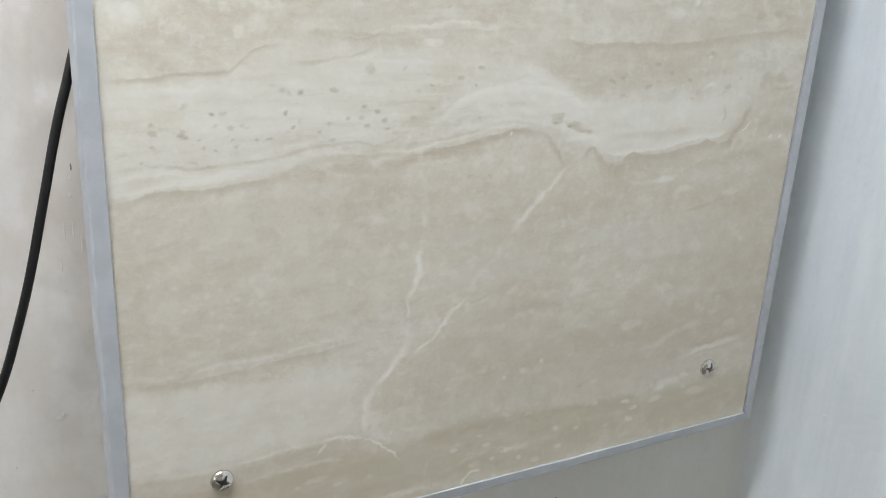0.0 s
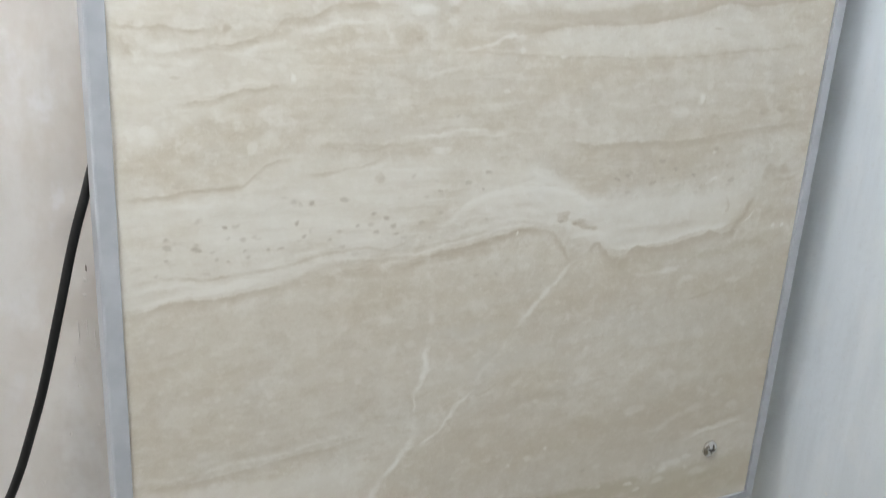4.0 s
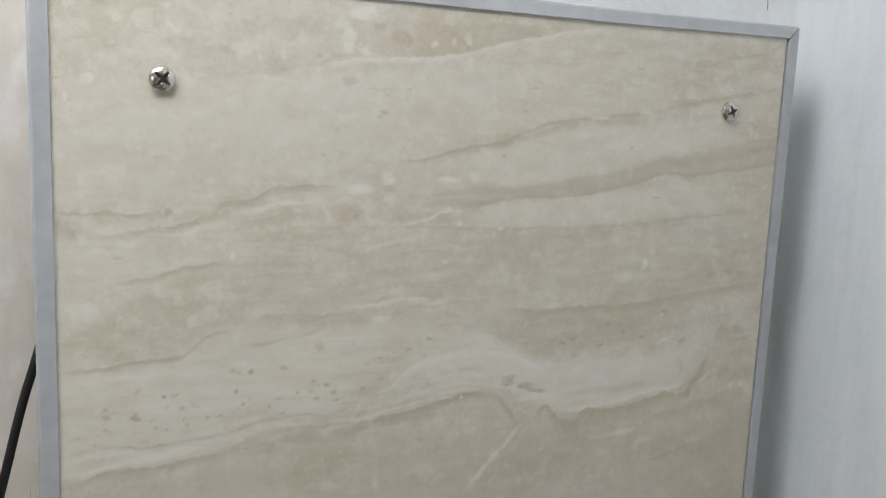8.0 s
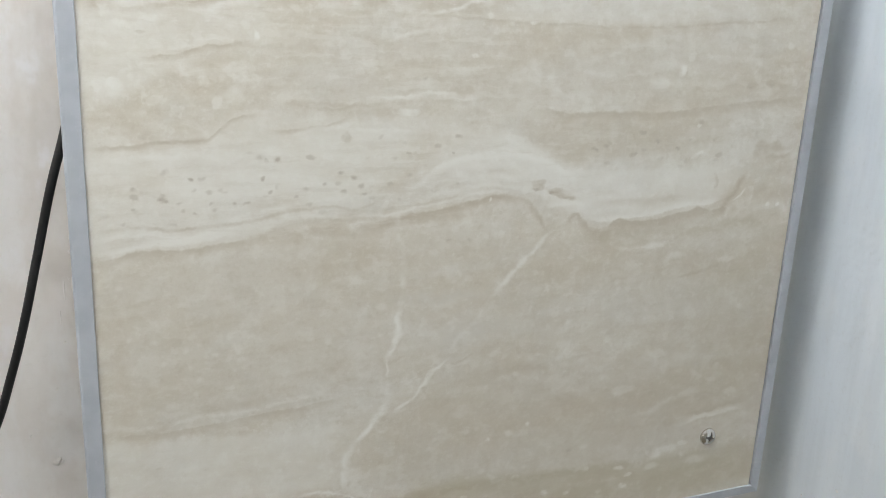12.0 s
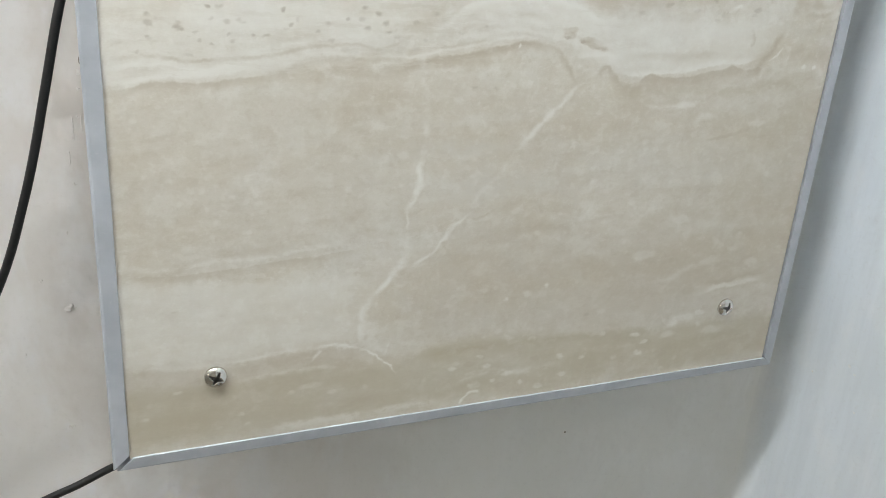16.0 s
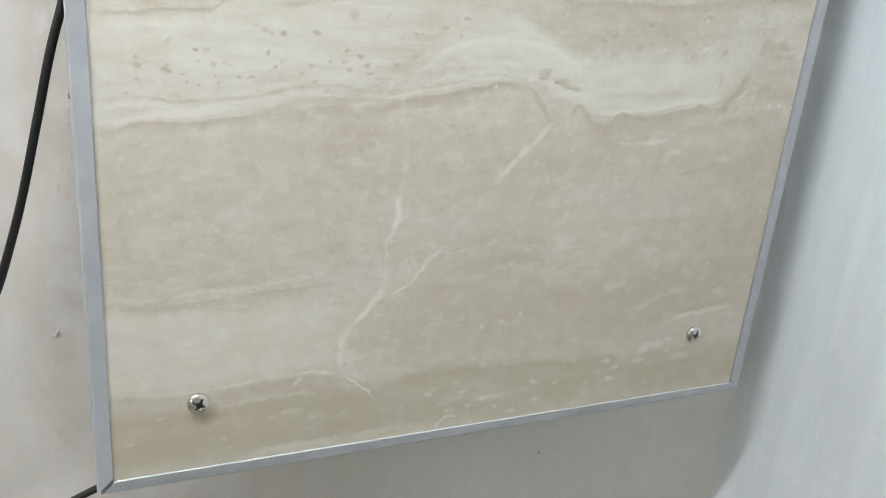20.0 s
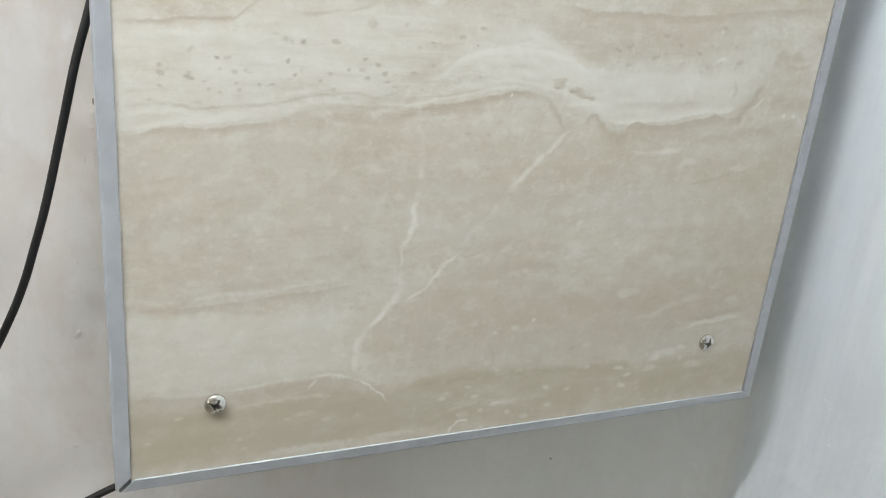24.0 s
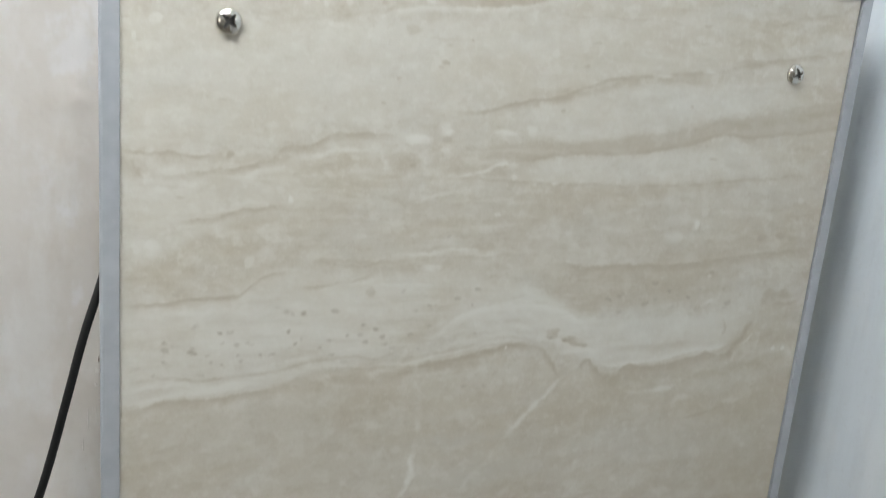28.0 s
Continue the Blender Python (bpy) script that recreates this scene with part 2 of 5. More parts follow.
        self.lay(self.math("MULTIPLY", self.step(r, 1.0, edge), self.worn), strength, tint)

    def streaks(self, x0, x1, z0, z1, strength):
        """Fine pale and dark laminae in one bed."""
        self.start_layer()
        inside = self.math("MULTIPLY", self.math("MULTIPLY", self.step(self.x, x0 - 0.03, x0 + 0.03), self.step(self.x, x1 + 0.05, x1 - 0.05)),
                           self.math("MULTIPLY", self.step(self.z, z0 - 0.008, z0 + 0.008), self.step(self.z, z1 + 0.012, z1 - 0.012)))
        n = self.noise(self.join(self.math("MULTIPLY", self.x, 0.13), 0.7, self.z), 150, 5, 0.62)
        pale, dark = self.step(n, 0.52, 0.60), self.step(n, 0.47, 0.38)
        self.color = self.mix(self.math("MULTIPLY", self.math("MULTIPLY", dark, inside), strength * 0.8), self.color, STONE_BROWN)
        self.lay(self.math("MULTIPLY", pale, inside), strength, STONE_WHITE)

    def pits(self, x0, x1, z0, z1, strength, scale=70, size=0.30):
        """Small dark pores scattered in a stretch of the bed."""
        self.start_layer()
        inside = self.math("MULTIPLY", self.math("MULTIPLY", self.step(self.x, x0 - 0.02, x0 + 0.02), self.step(self.x, x1 + 0.02, x1 - 0.02)),
                           self.math("MULTIPLY", self.step(self.z, z0 - 0.012, z0 + 0.012), self.step(self.z, z1 + 0.012, z1 - 0.012)))
        spread = self.join(self.math("MULTIPLY", self.x, 0.7), 0.0, self.math("MULTIPLY", self.z, 1.25))
        d = self.cells(spread, scale)
        some = self.step(self.noise(self.p, 60, 2, 0.5), 0.45, 0.55)
        self.lay(self.math("MULTIPLY", self.math("MULTIPLY", self.step(d, size, size * 0.45), some), inside), strength, STONE_PORE)


STONE_LIGHT, STONE_WARM = (0.652, 0.618, 0.548, 1), (0.606, 0.558, 0.470, 1)
STONE_BROWN, STONE_GREY = (0.482, 0.422, 0.330, 1), (0.622, 0.600, 0.548, 1)
STONE_WHITE, STONE_OLIVE = (0.795, 0.780, 0.728, 1), (0.466, 0.416, 0.305, 1)
STONE_PORE = (0.400, 0.350, 0.280, 1)


def stone_material():
    m = Stone("travertine_tile")
    m.begin()
    D, W, O = STONE_BROWN, STONE_WHITE, STONE_OLIVE
    # broad beds
    m.bed([(0.000, 0.345), (0.072, 0.348), (0.160, 0.359), (0.225, 0.365)], [(0.001, 0.278), (0.021, 0.279), (0.046, 0.281), (0.071, 0.282), (0.100, 0.286), (0.123, 0.292), (0.163, 0.299), (0.204, 0.303), (0.230, 0.306)], 0.0146, 0.0110, 0.35, W)
    m.bed([(0.224, 0.362), (0.270, 0.360), (0.309, 0.355), (0.351, 0.335), (0.378, 0.329), (0.429, 0.326), (0.487, 0.327), (0.548, 0.339)], [(0.226, 0.310), (0.263, 0.318), (0.302, 0.318), (0.333, 0.307), (0.377, 0.287), (0.411, 0.286), (0.457, 0.287), (0.505, 0.292), (0.527, 0.309), (0.550, 0.328)], 0.0135, 0.0117, 0.55, W)
    m.bed([(0.000, 0.355), (0.029, 0.354), (0.064, 0.358), (0.090, 0.368), (0.112, 0.372), (0.148, 0.369), (0.198, 0.369), (0.251, 0.372)], [(0.000, 0.324), (0.045, 0.317), (0.101, 0.314), (0.165, 0.311), (0.208, 0.325), (0.252, 0.344)], 0.0111, 0.0111, 0.37, W)
    m.bed([(0.000, 0.435), (0.032, 0.436), (0.052, 0.438), (0.076, 0.441), (0.102, 0.449), (0.139, 0.457)], [(0.000, 0.375), (0.030, 0.386), (0.051, 0.397), (0.076, 0.410), (0.109, 0.417), (0.139, 0.421)], 0.0072, 0.0108, 0.34, W)
    m.bed([(0.001, 0.541), (0.077, 0.541), (0.151, 0.545), (0.192, 0.552), (0.234, 0.557), (0.303, 0.565), (0.378, 0.573), (0.491, 0.575)], [(0.001, 0.458), (0.042, 0.457), (0.099, 0.466), (0.153, 0.477), (0.210, 0.487), (0.264, 0.500), (0.330, 0.516), (0.408, 0.532), (0.494, 0.549)], 0.0106, 0.0142, 0.29, W)
    m.bed([(0.264, 0.485), (0.331, 0.506), (0.382, 0.518), (0.466, 0.525), (0.559, 0.535)], [(0.264, 0.483), (0.308, 0.474), (0.359, 0.476), (0.412, 0.484), (0.469, 0.498), (0.549, 0.513)], 0.0059, 0.0068, 0.39, W)
    m.bed([(0.274, 0.455), (0.360, 0.460), (0.439, 0.467), (0.556, 0.479)], [(0.275, 0.441), (0.362, 0.440), (0.471, 0.444), (0.561, 0.450)], 0.0066, 0.0066, 0.30, W)
    m.bed([(0.120, 0.417), (0.222, 0.424), (0.313, 0.432), (0.415, 0.437), (0.582, 0.444)], [(0.120, 0.385), (0.223, 0.385), (0.317, 0.378), (0.423, 0.375), (0.593, 0.381)], 0.0078, 0.0094, 0.17, D)
    m.bed([(0.308, 0.371), (0.343, 0.374), (0.369, 0.373), (0.412, 0.373), (0.481, 0.373), (0.541, 0.380)], [(0.308, 0.362), (0.351, 0.336), (0.394, 0.333), (0.439, 0.335), (0.485, 0.345), (0.544, 0.364)], 0.0036, 0.0152, 0.33, D)
    m.bed([(0.000, 0.266), (0.070, 0.267), (0.147, 0.280), (0.232, 0.280), (0.327, 0.270), (0.434, 0.265), (0.592, 0.268)], [(0.000, 0.154), (0.068, 0.152), (0.151, 0.158), (0.241, 0.170), (0.341, 0.173), (0.451, 0.181), (0.603, 0.184)], 0.0124, 0.0248, 0.20, D)
    m.bed([(0.192, 0.127), (0.242, 0.151), (0.290, 0.171), (0.398, 0.159), (0.482, 0.179), (0.590, 0.184)], [(0.196, 0.057), (0.249, 0.065), (0.358, 0.051), (0.478, 0.053), (0.596, 0.063)], 0.0331, 0.0221, 0.33, D)
    m.bed([(0.000, 0.139), (0.068, 0.134), (0.134, 0.130), (0.169, 0.129), (0.197, 0.116)], [(0.000, 0.077), (0.067, 0.073), (0.118, 0.075), (0.171, 0.073), (0.201, 0.056)], 0.0091, 0.0091, 0.46, W)
    m.bed([(0.001, 0.071), (0.038, 0.068), (0.071, 0.066), (0.096, 0.066), (0.118, 0.069), (0.153, 0.069), (0.176, 0.065), (0.210, 0.055)], [(0.000, 0.009), (0.066, 0.011), (0.136, 0.014), (0.212, 0.023)], 0.0041, 0.0203, 0.33, D)
    m.bed([(0.001, 0.057), (0.038, 0.053), (0.075, 0.050), (0.118, 0.055), (0.163, 0.054), (0.211, 0.050), (0.250, 0.063), (0.301, 0.063), (0.357, 0.058), (0.417, 0.049), (0.491, 0.051), (0.592, 0.052)], [(0.000, 0.000), (0.109, 0.000), (0.256, 0.000), (0.427, 0.000), (0.608, 0.000)], 0.0135, 0.0337, 0.62, O)
    m.patch(0.437, 0.103, 0.1652, 0.0614, 0.44, D, 0.00)
    m.patch(0.599, 0.200, 0.1784, 0.1798, 0.29, O, 0.00)
    # the folded bed across the middle
    m.vein([(0.002, 0.273), (0.014, 0.274), (0.028, 0.277), (0.053, 0.278), (0.078, 0.279), (0.100, 0.282), (0.108, 0.283)], 0.0018, 0.0074, 0.64, D, whole=True)
    m.vein([(0.100, 0.282), (0.120, 0.288), (0.131, 0.288), (0.147, 0.288), (0.167, 0.289), (0.188, 0.289), (0.209, 0.290)], 0.0031, 0.0116, 0.50, D)
    m.vein([(0.002, 0.279), (0.018, 0.279), (0.035, 0.282), (0.056, 0.284), (0.078, 0.285), (0.097, 0.289)], 0.0059, 0.0029, 0.68, W, whole=True)
    m.vein([(0.003, 0.288), (0.018, 0.290), (0.036, 0.290), (0.056, 0.288), (0.078, 0.289), (0.100, 0.294)], 0.0036, 0.0036, 0.61, W, whole=True)
    m.vein([(0.036, 0.295), (0.046, 0.294), (0.064, 0.294), (0.070, 0.295)], 0.0022, 0.0025, 0.66, D, whole=True)
    m.vein([(0.004, 0.295), (0.019, 0.295), (0.036, 0.295)], 0.0018, 0.0021, 0.35, D)
    m.vein([(0.069, 0.294), (0.086, 0.294), (0.100, 0.296), (0.119, 0.300), (0.131, 0.303), (0.147, 0.303), (0.163, 0.304), (0.183, 0.301), (0.196, 0.305), (0.206, 0.310)], 0.0023, 0.0023, 0.44, D, whole=True)
    m.vein([(0.086, 0.299), (0.108, 0.303), (0.131, 0.307), (0.162, 0.309), (0.187, 0.310)], 0.0022, 0.0022, 0.44, W)
    m.vein([(0.131, 0.298), (0.155, 0.298), (0.179, 0.296), (0.204, 0.299)], 0.0020, 0.0023, 0.39, W)
    m.vein([(0.108, 0.287), (0.131, 0.292), (0.163, 0.295), (0.205, 0.295)], 0.0031, 0.0046, 0.33, D, whole=True)
    m.vein([(0.188, 0.290), (0.209, 0.292), (0.226, 0.295), (0.244, 0.298), (0.253, 0.300), (0.266, 0.302), (0.280, 0.304), (0.293, 0.307), (0.308, 0.307), (0.319, 0.304)], 0.0020, 0.0090, 0.88, D, whole=True)
    m.vein([(0.315, 0.306), (0.325, 0.300), (0.333, 0.291), (0.340, 0.283), (0.344, 0.276)], 0.0055, 0.0055, 0.68, D, upright=True, whole=True)
    m.vein([(0.227, 0.292), (0.249, 0.293), (0.271, 0.295)], 0.0041, 0.0049, 0.33, D)
    m.patch(0.231, 0.291, 0.0115, 0.0053, 0.50, D, 0.20)
    m.vein([(0.183, 0.296), (0.213, 0.297), (0.230, 0.301), (0.252, 0.306), (0.275, 0.309), (0.293, 0.311), (0.310, 0.310)], 0.0024, 0.0028, 0.55, W, whole=True)
    m.vein([(0.204, 0.300), (0.230, 0.303), (0.252, 0.307), (0.274, 0.310)], 0.0020, 0.0024, 0.42, D)
    m.patch(0.290, 0.304, 0.0024, 0.0029, 0.66, W, 0.20)
    m.vein([(0.218, 0.314), (0.231, 0.320), (0.249, 0.331), (0.268, 0.338), (0.287, 0.342), (0.307, 0.342), (0.323, 0.338), (0.350, 0.328), (0.373, 0.319)], 0.0035, 0.0071, 0.73, W, whole=True)
    m.vein([(0.237, 0.312), (0.260, 0.322), (0.288, 0.328), (0.319, 0.326)], 0.0040, 0.0054, 0.24, D)
    m.vein([(0.233, 0.307), (0.261, 0.313), (0.290, 0.316), (0.321, 0.313)], 0.0036, 0.0036, 0.50, W, whole=True)
    m.patch(0.334, 0.314, 0.0074, 0.0046, 0.61, D, 0.50)
    m.vein([(0.339, 0.312), (0.346, 0.308), (0.358, 0.304), (0.374, 0.301)], 0.0039, 0.0026, 0.68, D, whole=True)
    m.vein([(0.343, 0.309), (0.352, 0.306), (0.368, 0.302)], 0.0068, 0.0021, 0.44, D, whole=True)
    m.patch(0.332, 0.312, 0.0035, 0.0021, 0.43, STONE_PORE, 0.40)
    m.patch(0.347, 0.308, 0.0035, 0.0021, 0.43, STONE_PORE, 0.40)
    m.vein([(0.341, 0.297), (0.358, 0.298), (0.379, 0.297)], 0.0052, 0.0022, 0.55, W, whole=True)
    m.vein([(0.365, 0.281), (0.367, 0.289), (0.371, 0.291)], 0.0047, 0.0052, 0.66, D, upright=True, whole=True)
    m.vein([(0.362, 0.284), (0.368, 0.290), (0.378, 0.283), (0.389, 0.274), (0.405, 0.274)], 0.0036, 0.0116, 0.68, D, whole=True)
    m.vein([(0.383, 0.278), (0.399, 0.276), (0.409, 0.280), (0.431, 0.280), (0.459, 0.282), (0.481, 0.286), (0.495, 0.289)], 0.0018, 0.0184, 0.73, D, whole=True)
    m.vein([(0.481, 0.285), (0.492, 0.289), (0.505, 0.286), (0.517, 0.288), (0.527, 0.295)], 0.0019, 0.0123, 0.66, D, whole=True)
    m.vein([(0.379, 0.269), (0.423, 0.267), (0.479, 0.270), (0.526, 0.273), (0.587, 0.283)], 0.0086, 0.0124, 0.39, O)
    m.vein([(0.541, 0.318), (0.535, 0.309), (0.529, 0.300), (0.523, 0.292), (0.519, 0.280)], 0.0055, 0.0067, 0.79, D, upright=True, whole=True)
    m.vein([(0.542, 0.304), (0.535, 0.298), (0.530, 0.294)], 0.0025, 0.0025, 0.61, W, upright=True, whole=True)
    m.vein([(0.380, 0.285), (0.398, 0.282), (0.430, 0.285), (0.458, 0.288), (0.480, 0.292), (0.503, 0.293), (0.520, 0.298)], 0.0065, 0.0018, 0.75, W, whole=True)
    m.vein([(0.384, 0.299), (0.417, 0.298), (0.455, 0.299), (0.483, 0.302)], 0.0046, 0.0064, 0.33, D, whole=True)
    m.vein([(0.505, 0.321), (0.508, 0.311), (0.509, 0.303)], 0.0024, 0.0036, 0.39, D, upright=True)
    m.patch(0.552, 0.341, 0.0110, 0.0091, 0.61, D, 0.50)
    m.vein([(0.559, 0.334), (0.575, 0.334), (0.591, 0.336)], 0.0037, 0.0047, 0.61, D)
    m.vein([(0.543, 0.304), (0.569, 0.301), (0.595, 0.301)], 0.0087, 0.0106, 0.44, D)
    m.patch(0.567, 0.290, 0.0039, 0.0025, 0.66, W, 0.30)
    m.patch(0.580, 0.289, 0.0039, 0.0025, 0.66, W, 0.30)
    m.patch(0.450, 0.258, 0.0138, 0.0043, 0.50, W, 0.30)
    m.vein([(0.408, 0.258), (0.436, 0.257), (0.470, 0.260)], 0.0028, 0.0038, 0.39, W)
    m.vein([(0.396, 0.230), (0.424, 0.230), (0.441, 0.231)], 0.0024, 0.0029, 0.39, D)
    m.vein([(0.474, 0.227), (0.500, 0.231), (0.518, 0.235)], 0.0025, 0.0030, 0.50, D)
    m.patch(0.473, 0.248, 0.0126, 0.0040, 0.33, W, 0.30)
    m.patch(0.529, 0.241, 0.0126, 0.0040, 0.33, W, 0.30)
    m.patch(0.521, 0.234, 0.0063, 0.0025, 0.44, D, 0.00)
    # pores in the pale bed
    m.patch(0.029, 0.322, 0.0038, 0.0021, 0.65, STONE_PORE, 0.10)
    m.patch(0.046, 0.315, 0.0038, 0.0021, 0.65, STONE_PORE, 0.10)
    m.patch(0.048, 0.313, 0.0038, 0.0021, 0.65, STONE_PORE, 0.10)
    m.patch(0.058, 0.312, 0.0029, 0.0018, 0.56, STONE_PORE, 0.10)
    m.patch(0.061, 0.307, 0.0029, 0.0018, 0.56, STONE_PORE, 0.10)
    m.patch(0.079, 0.310, 0.0029, 0.0018, 0.56, STONE_PORE, 0.10)
    m.patch(0.083, 0.306, 0.0029, 0.0018, 0.56, STONE_PORE, 0.10)
    m.patch(0.095, 0.310, 0.0029, 0.0018, 0.56, STONE_PORE, 0.10)
    m.patch(0.104, 0.310, 0.0029, 0.0018, 0.56, STONE_PORE, 0.10)
    m.patch(0.069, 0.304, 0.0027, 0.0018, 0.46, STONE_PORE, 0.10)
    m.patch(0.115, 0.326, 0.0027, 0.0018, 0.46, STONE_PORE, 0.10)
    m.patch(0.121, 0.318, 0.0027, 0.0018, 0.46, STONE_PORE, 0.10)
    m.patch(0.067, 0.328, 0.0027, 0.0018, 0.46, STONE_PORE, 0.10)
    m.patch(0.068, 0.320, 0.0027, 0.0018, 0.46, STONE_PORE, 0.10)
    m.patch(0.021, 0.298, 0.0027, 0.0018, 0.46, STONE_PORE, 0.10)
    m.patch(0.053, 0.298, 0.0027, 0.0018, 0.46, STONE_PORE, 0.10)
    m.patch(0.159, 0.322, 0.0027, 0.0018, 0.46, STONE_PORE, 0.10)
    m.patch(0.029, 0.309, 0.0027, 0.0018, 0.46, STONE_PORE, 0.10)
    m.patch(0.137, 0.313, 0.0027, 0.0018, 0.46, STONE_PORE, 0.10)
    m.patch(0.171, 0.315, 0.0037, 0.0030, 0.65, STONE_PORE, 0.10)
    m.patch(0.186, 0.319, 0.0037, 0.0030, 0.65, STONE_PORE, 0.10)
    m.patch(0.173, 0.329, 0.0041, 0.0026, 0.62, STONE_PORE, 0.10)
    m.patch(0.181, 0.325, 0.0041, 0.0026, 0.62, STONE_PORE, 0.10)
    m.patch(0.188, 0.313, 0.0041, 0.0015, 0.56, STONE_PORE, 0.10)
    m.patch(0.222, 0.326, 0.0042, 0.0017, 0.40, STONE_PORE, 0.00)
    m.patch(0.257, 0.275, 0.0042, 0.0017, 0.40, STONE_PORE, 0.00)
    m.patch(0.276, 0.274, 0.0042, 0.0017, 0.40, STONE_PORE, 0.00)
    m.patch(0.264, 0.318, 0.0042, 0.0017, 0.40, STONE_PORE, 0.00)
    m.patch(0.382, 0.342, 0.0046, 0.0029, 0.53, STONE_PORE, 0.00)
    m.patch(0.431, 0.341, 0.0046, 0.0029, 0.53, STONE_PORE, 0.00)
    m.patch(0.444, 0.349, 0.0046, 0.0029, 0.53, STONE_PORE, 0.00)
    m.patch(0.464, 0.342, 0.0046, 0.0029, 0.53, STONE_PORE, 0.00)
    m.patch(0.555, 0.395, 0.0047, 0.0036, 0.46, STONE_PORE, 0.00)
    m.patch(0.533, 0.394, 0.0047, 0.0036, 0.46, STONE_PORE, 0.00)
    m.patch(0.124, 0.339, 0.0047, 0.0036, 0.46, STONE_PORE, 0.00)
    m.patch(0.112, 0.341, 0.0047, 0.0036, 0.46, STONE_PORE, 0.00)
    # grey-blue stretch and plain middle
    m.vein([(0.003, 0.240), (0.019, 0.240), (0.034, 0.243), (0.050, 0.248)], 0.0030, 0.0030, 0.29, D)
    m.patch(0.250, 0.228, 0.0750, 0.0115, 0.55, STONE_GREY, 0.00)
    m.patch(0.287, 0.195, 0.0996, 0.0187, 0.44, STONE_GREY, 0.00)
    m.patch(0.019, 0.255, 0.0034, 0.0029, 0.29, W, 0.20)
    m.patch(0.019, 0.216, 0.0034, 0.0029, 0.29, W, 0.20)
    m.patch(0.036, 0.212, 0.0034, 0.0029, 0.29, W, 0.20)
    m.patch(0.059, 0.204, 0.0034, 0.0029, 0.29, W, 0.20)
    m.patch(0.079, 0.200, 0.0034, 0.0029, 0.29, W, 0.20)
    m.patch(0.064, 0.191, 0.0034, 0.0029, 0.29, W, 0.20)
    m.patch(0.043, 0.196, 0.0034, 0.0029, 0.29, W, 0.20)
    m.patch(0.069, 0.208, 0.0034, 0.0029, 0.29, W, 0.20)
    m.patch(0.088, 0.172, 0.0034, 0.0029, 0.29, W, 0.20)
    m.patch(0.068, 0.181, 0.0034, 0.0029, 0.29, W, 0.20)
    m.patch(0.173, 0.209, 0.0043, 0.0027, 0.24, W, 0.20)
    m.patch(0.238, 0.206, 0.0043, 0.0027, 0.24, W, 0.20)
    m.patch(0.178, 0.142, 0.0043, 0.0027, 0.24, W, 0.20)
    m.patch(0.277, 0.195, 0.0043, 0.0027, 0.24, W, 0.20)
    m.patch(0.262, 0.205, 0.0043, 0.0027, 0.24, W, 0.20)
    m.patch(0.365, 0.188, 0.0043, 0.0027, 0.24, W, 0.20)
    m.patch(0.344, 0.148, 0.0043, 0.0027, 0.24, W, 0.20)
    m.patch(0.297, 0.146, 0.0043, 0.0027, 0.24, W, 0.20)
    m.vein([(0.001, 0.151), (0.030, 0.148), (0.056, 0.149), (0.068, 0.151), (0.088, 0.152), (0.109, 0.152), (0.129, 0.155), (0.162, 0.158)], 0.0039, 0.0035, 0.46, W)
    m.vein([(0.001, 0.146), (0.029, 0.143), (0.049, 0.142), (0.068, 0.143), (0.088, 0.146), (0.121, 0.147), (0.151, 0.149), (0.175, 0.152)], 0.0013, 0.0062, 0.46, D, whole=True)
    m.vein([(0.068, 0.158), (0.092, 0.158), (0.125, 0.160)], 0.0044, 0.0061, 0.28, D)
    m.patch(0.146, 0.176, 0.0171, 0.0044, 0.29, D, 0.20)
    m.patch(0.038, 0.116, 0.0049, 0.0018, 0.33, D, 0.00)
    m.patch(0.071, 0.109, 0.0049, 0.0018, 0.33, D, 0.00)
    m.patch(0.134, 0.159, 0.0049, 0.0018, 0.33, D, 0.00)
    m.vein([(0.263, 0.169), (0.273, 0.171), (0.286, 0.178)], 0.0019, 0.0024, 0.53, D)
    m.patch(0.322, 0.160, 0.0316, 0.0069, 0.28, D, 0.20)
    m.patch(0.279, 0.106, 0.0071, 0.0037, 0.37, W, 0.20)
    m.patch(0.321, 0.100, 0.0071, 0.0037, 0.37, W, 0.20)
    m.patch(0.302, 0.097, 0.0033, 0.0027, 0.55, W, 0.20)
    m.patch(0.341, 0.105, 0.0033, 0.0027, 0.55, W, 0.20)
    m.patch(0.410, 0.140, 0.0083, 0.0034, 0.29, W, 0.20)
    m.patch(0.533, 0.123, 0.0083, 0.0034, 0.29, W, 0.20)
    m.patch(0.398, 0.074, 0.0083, 0.0034, 0.29, W, 0.20)
    m.patch(0.307, 0.060, 0.0083, 0.0034, 0.29, W, 0.20)
    m.patch(0.383, 0.074, 0.0047, 0.0028, 0.39, STONE_PORE, 0.00)
    # white healed cracks
    m.vein([(0.358, 0.278), (0.342, 0.272), (0.334, 0.262), (0.324, 0.255), (0.316, 0.246), (0.309, 0.235), (0.300, 0.226)], 0.0055, 0.0050, 0.64, W, upright=True, whole=True)
    m.vein([(0.300, 0.226), (0.288, 0.211), (0.272, 0.193), (0.259, 0.172)], 0.0039, 0.0039, 0.22, W, upright=True)
    m.vein([(0.261, 0.174), (0.249, 0.163), (0.244, 0.154), (0.236, 0.147)], 0.0039, 0.0039, 0.73, W, upright=True, whole=True)
    m.vein([(0.214, 0.135), (0.224, 0.139), (0.235, 0.146), (0.242, 0.152)], 0.0024, 0.0024, 0.68, W, whole=True)
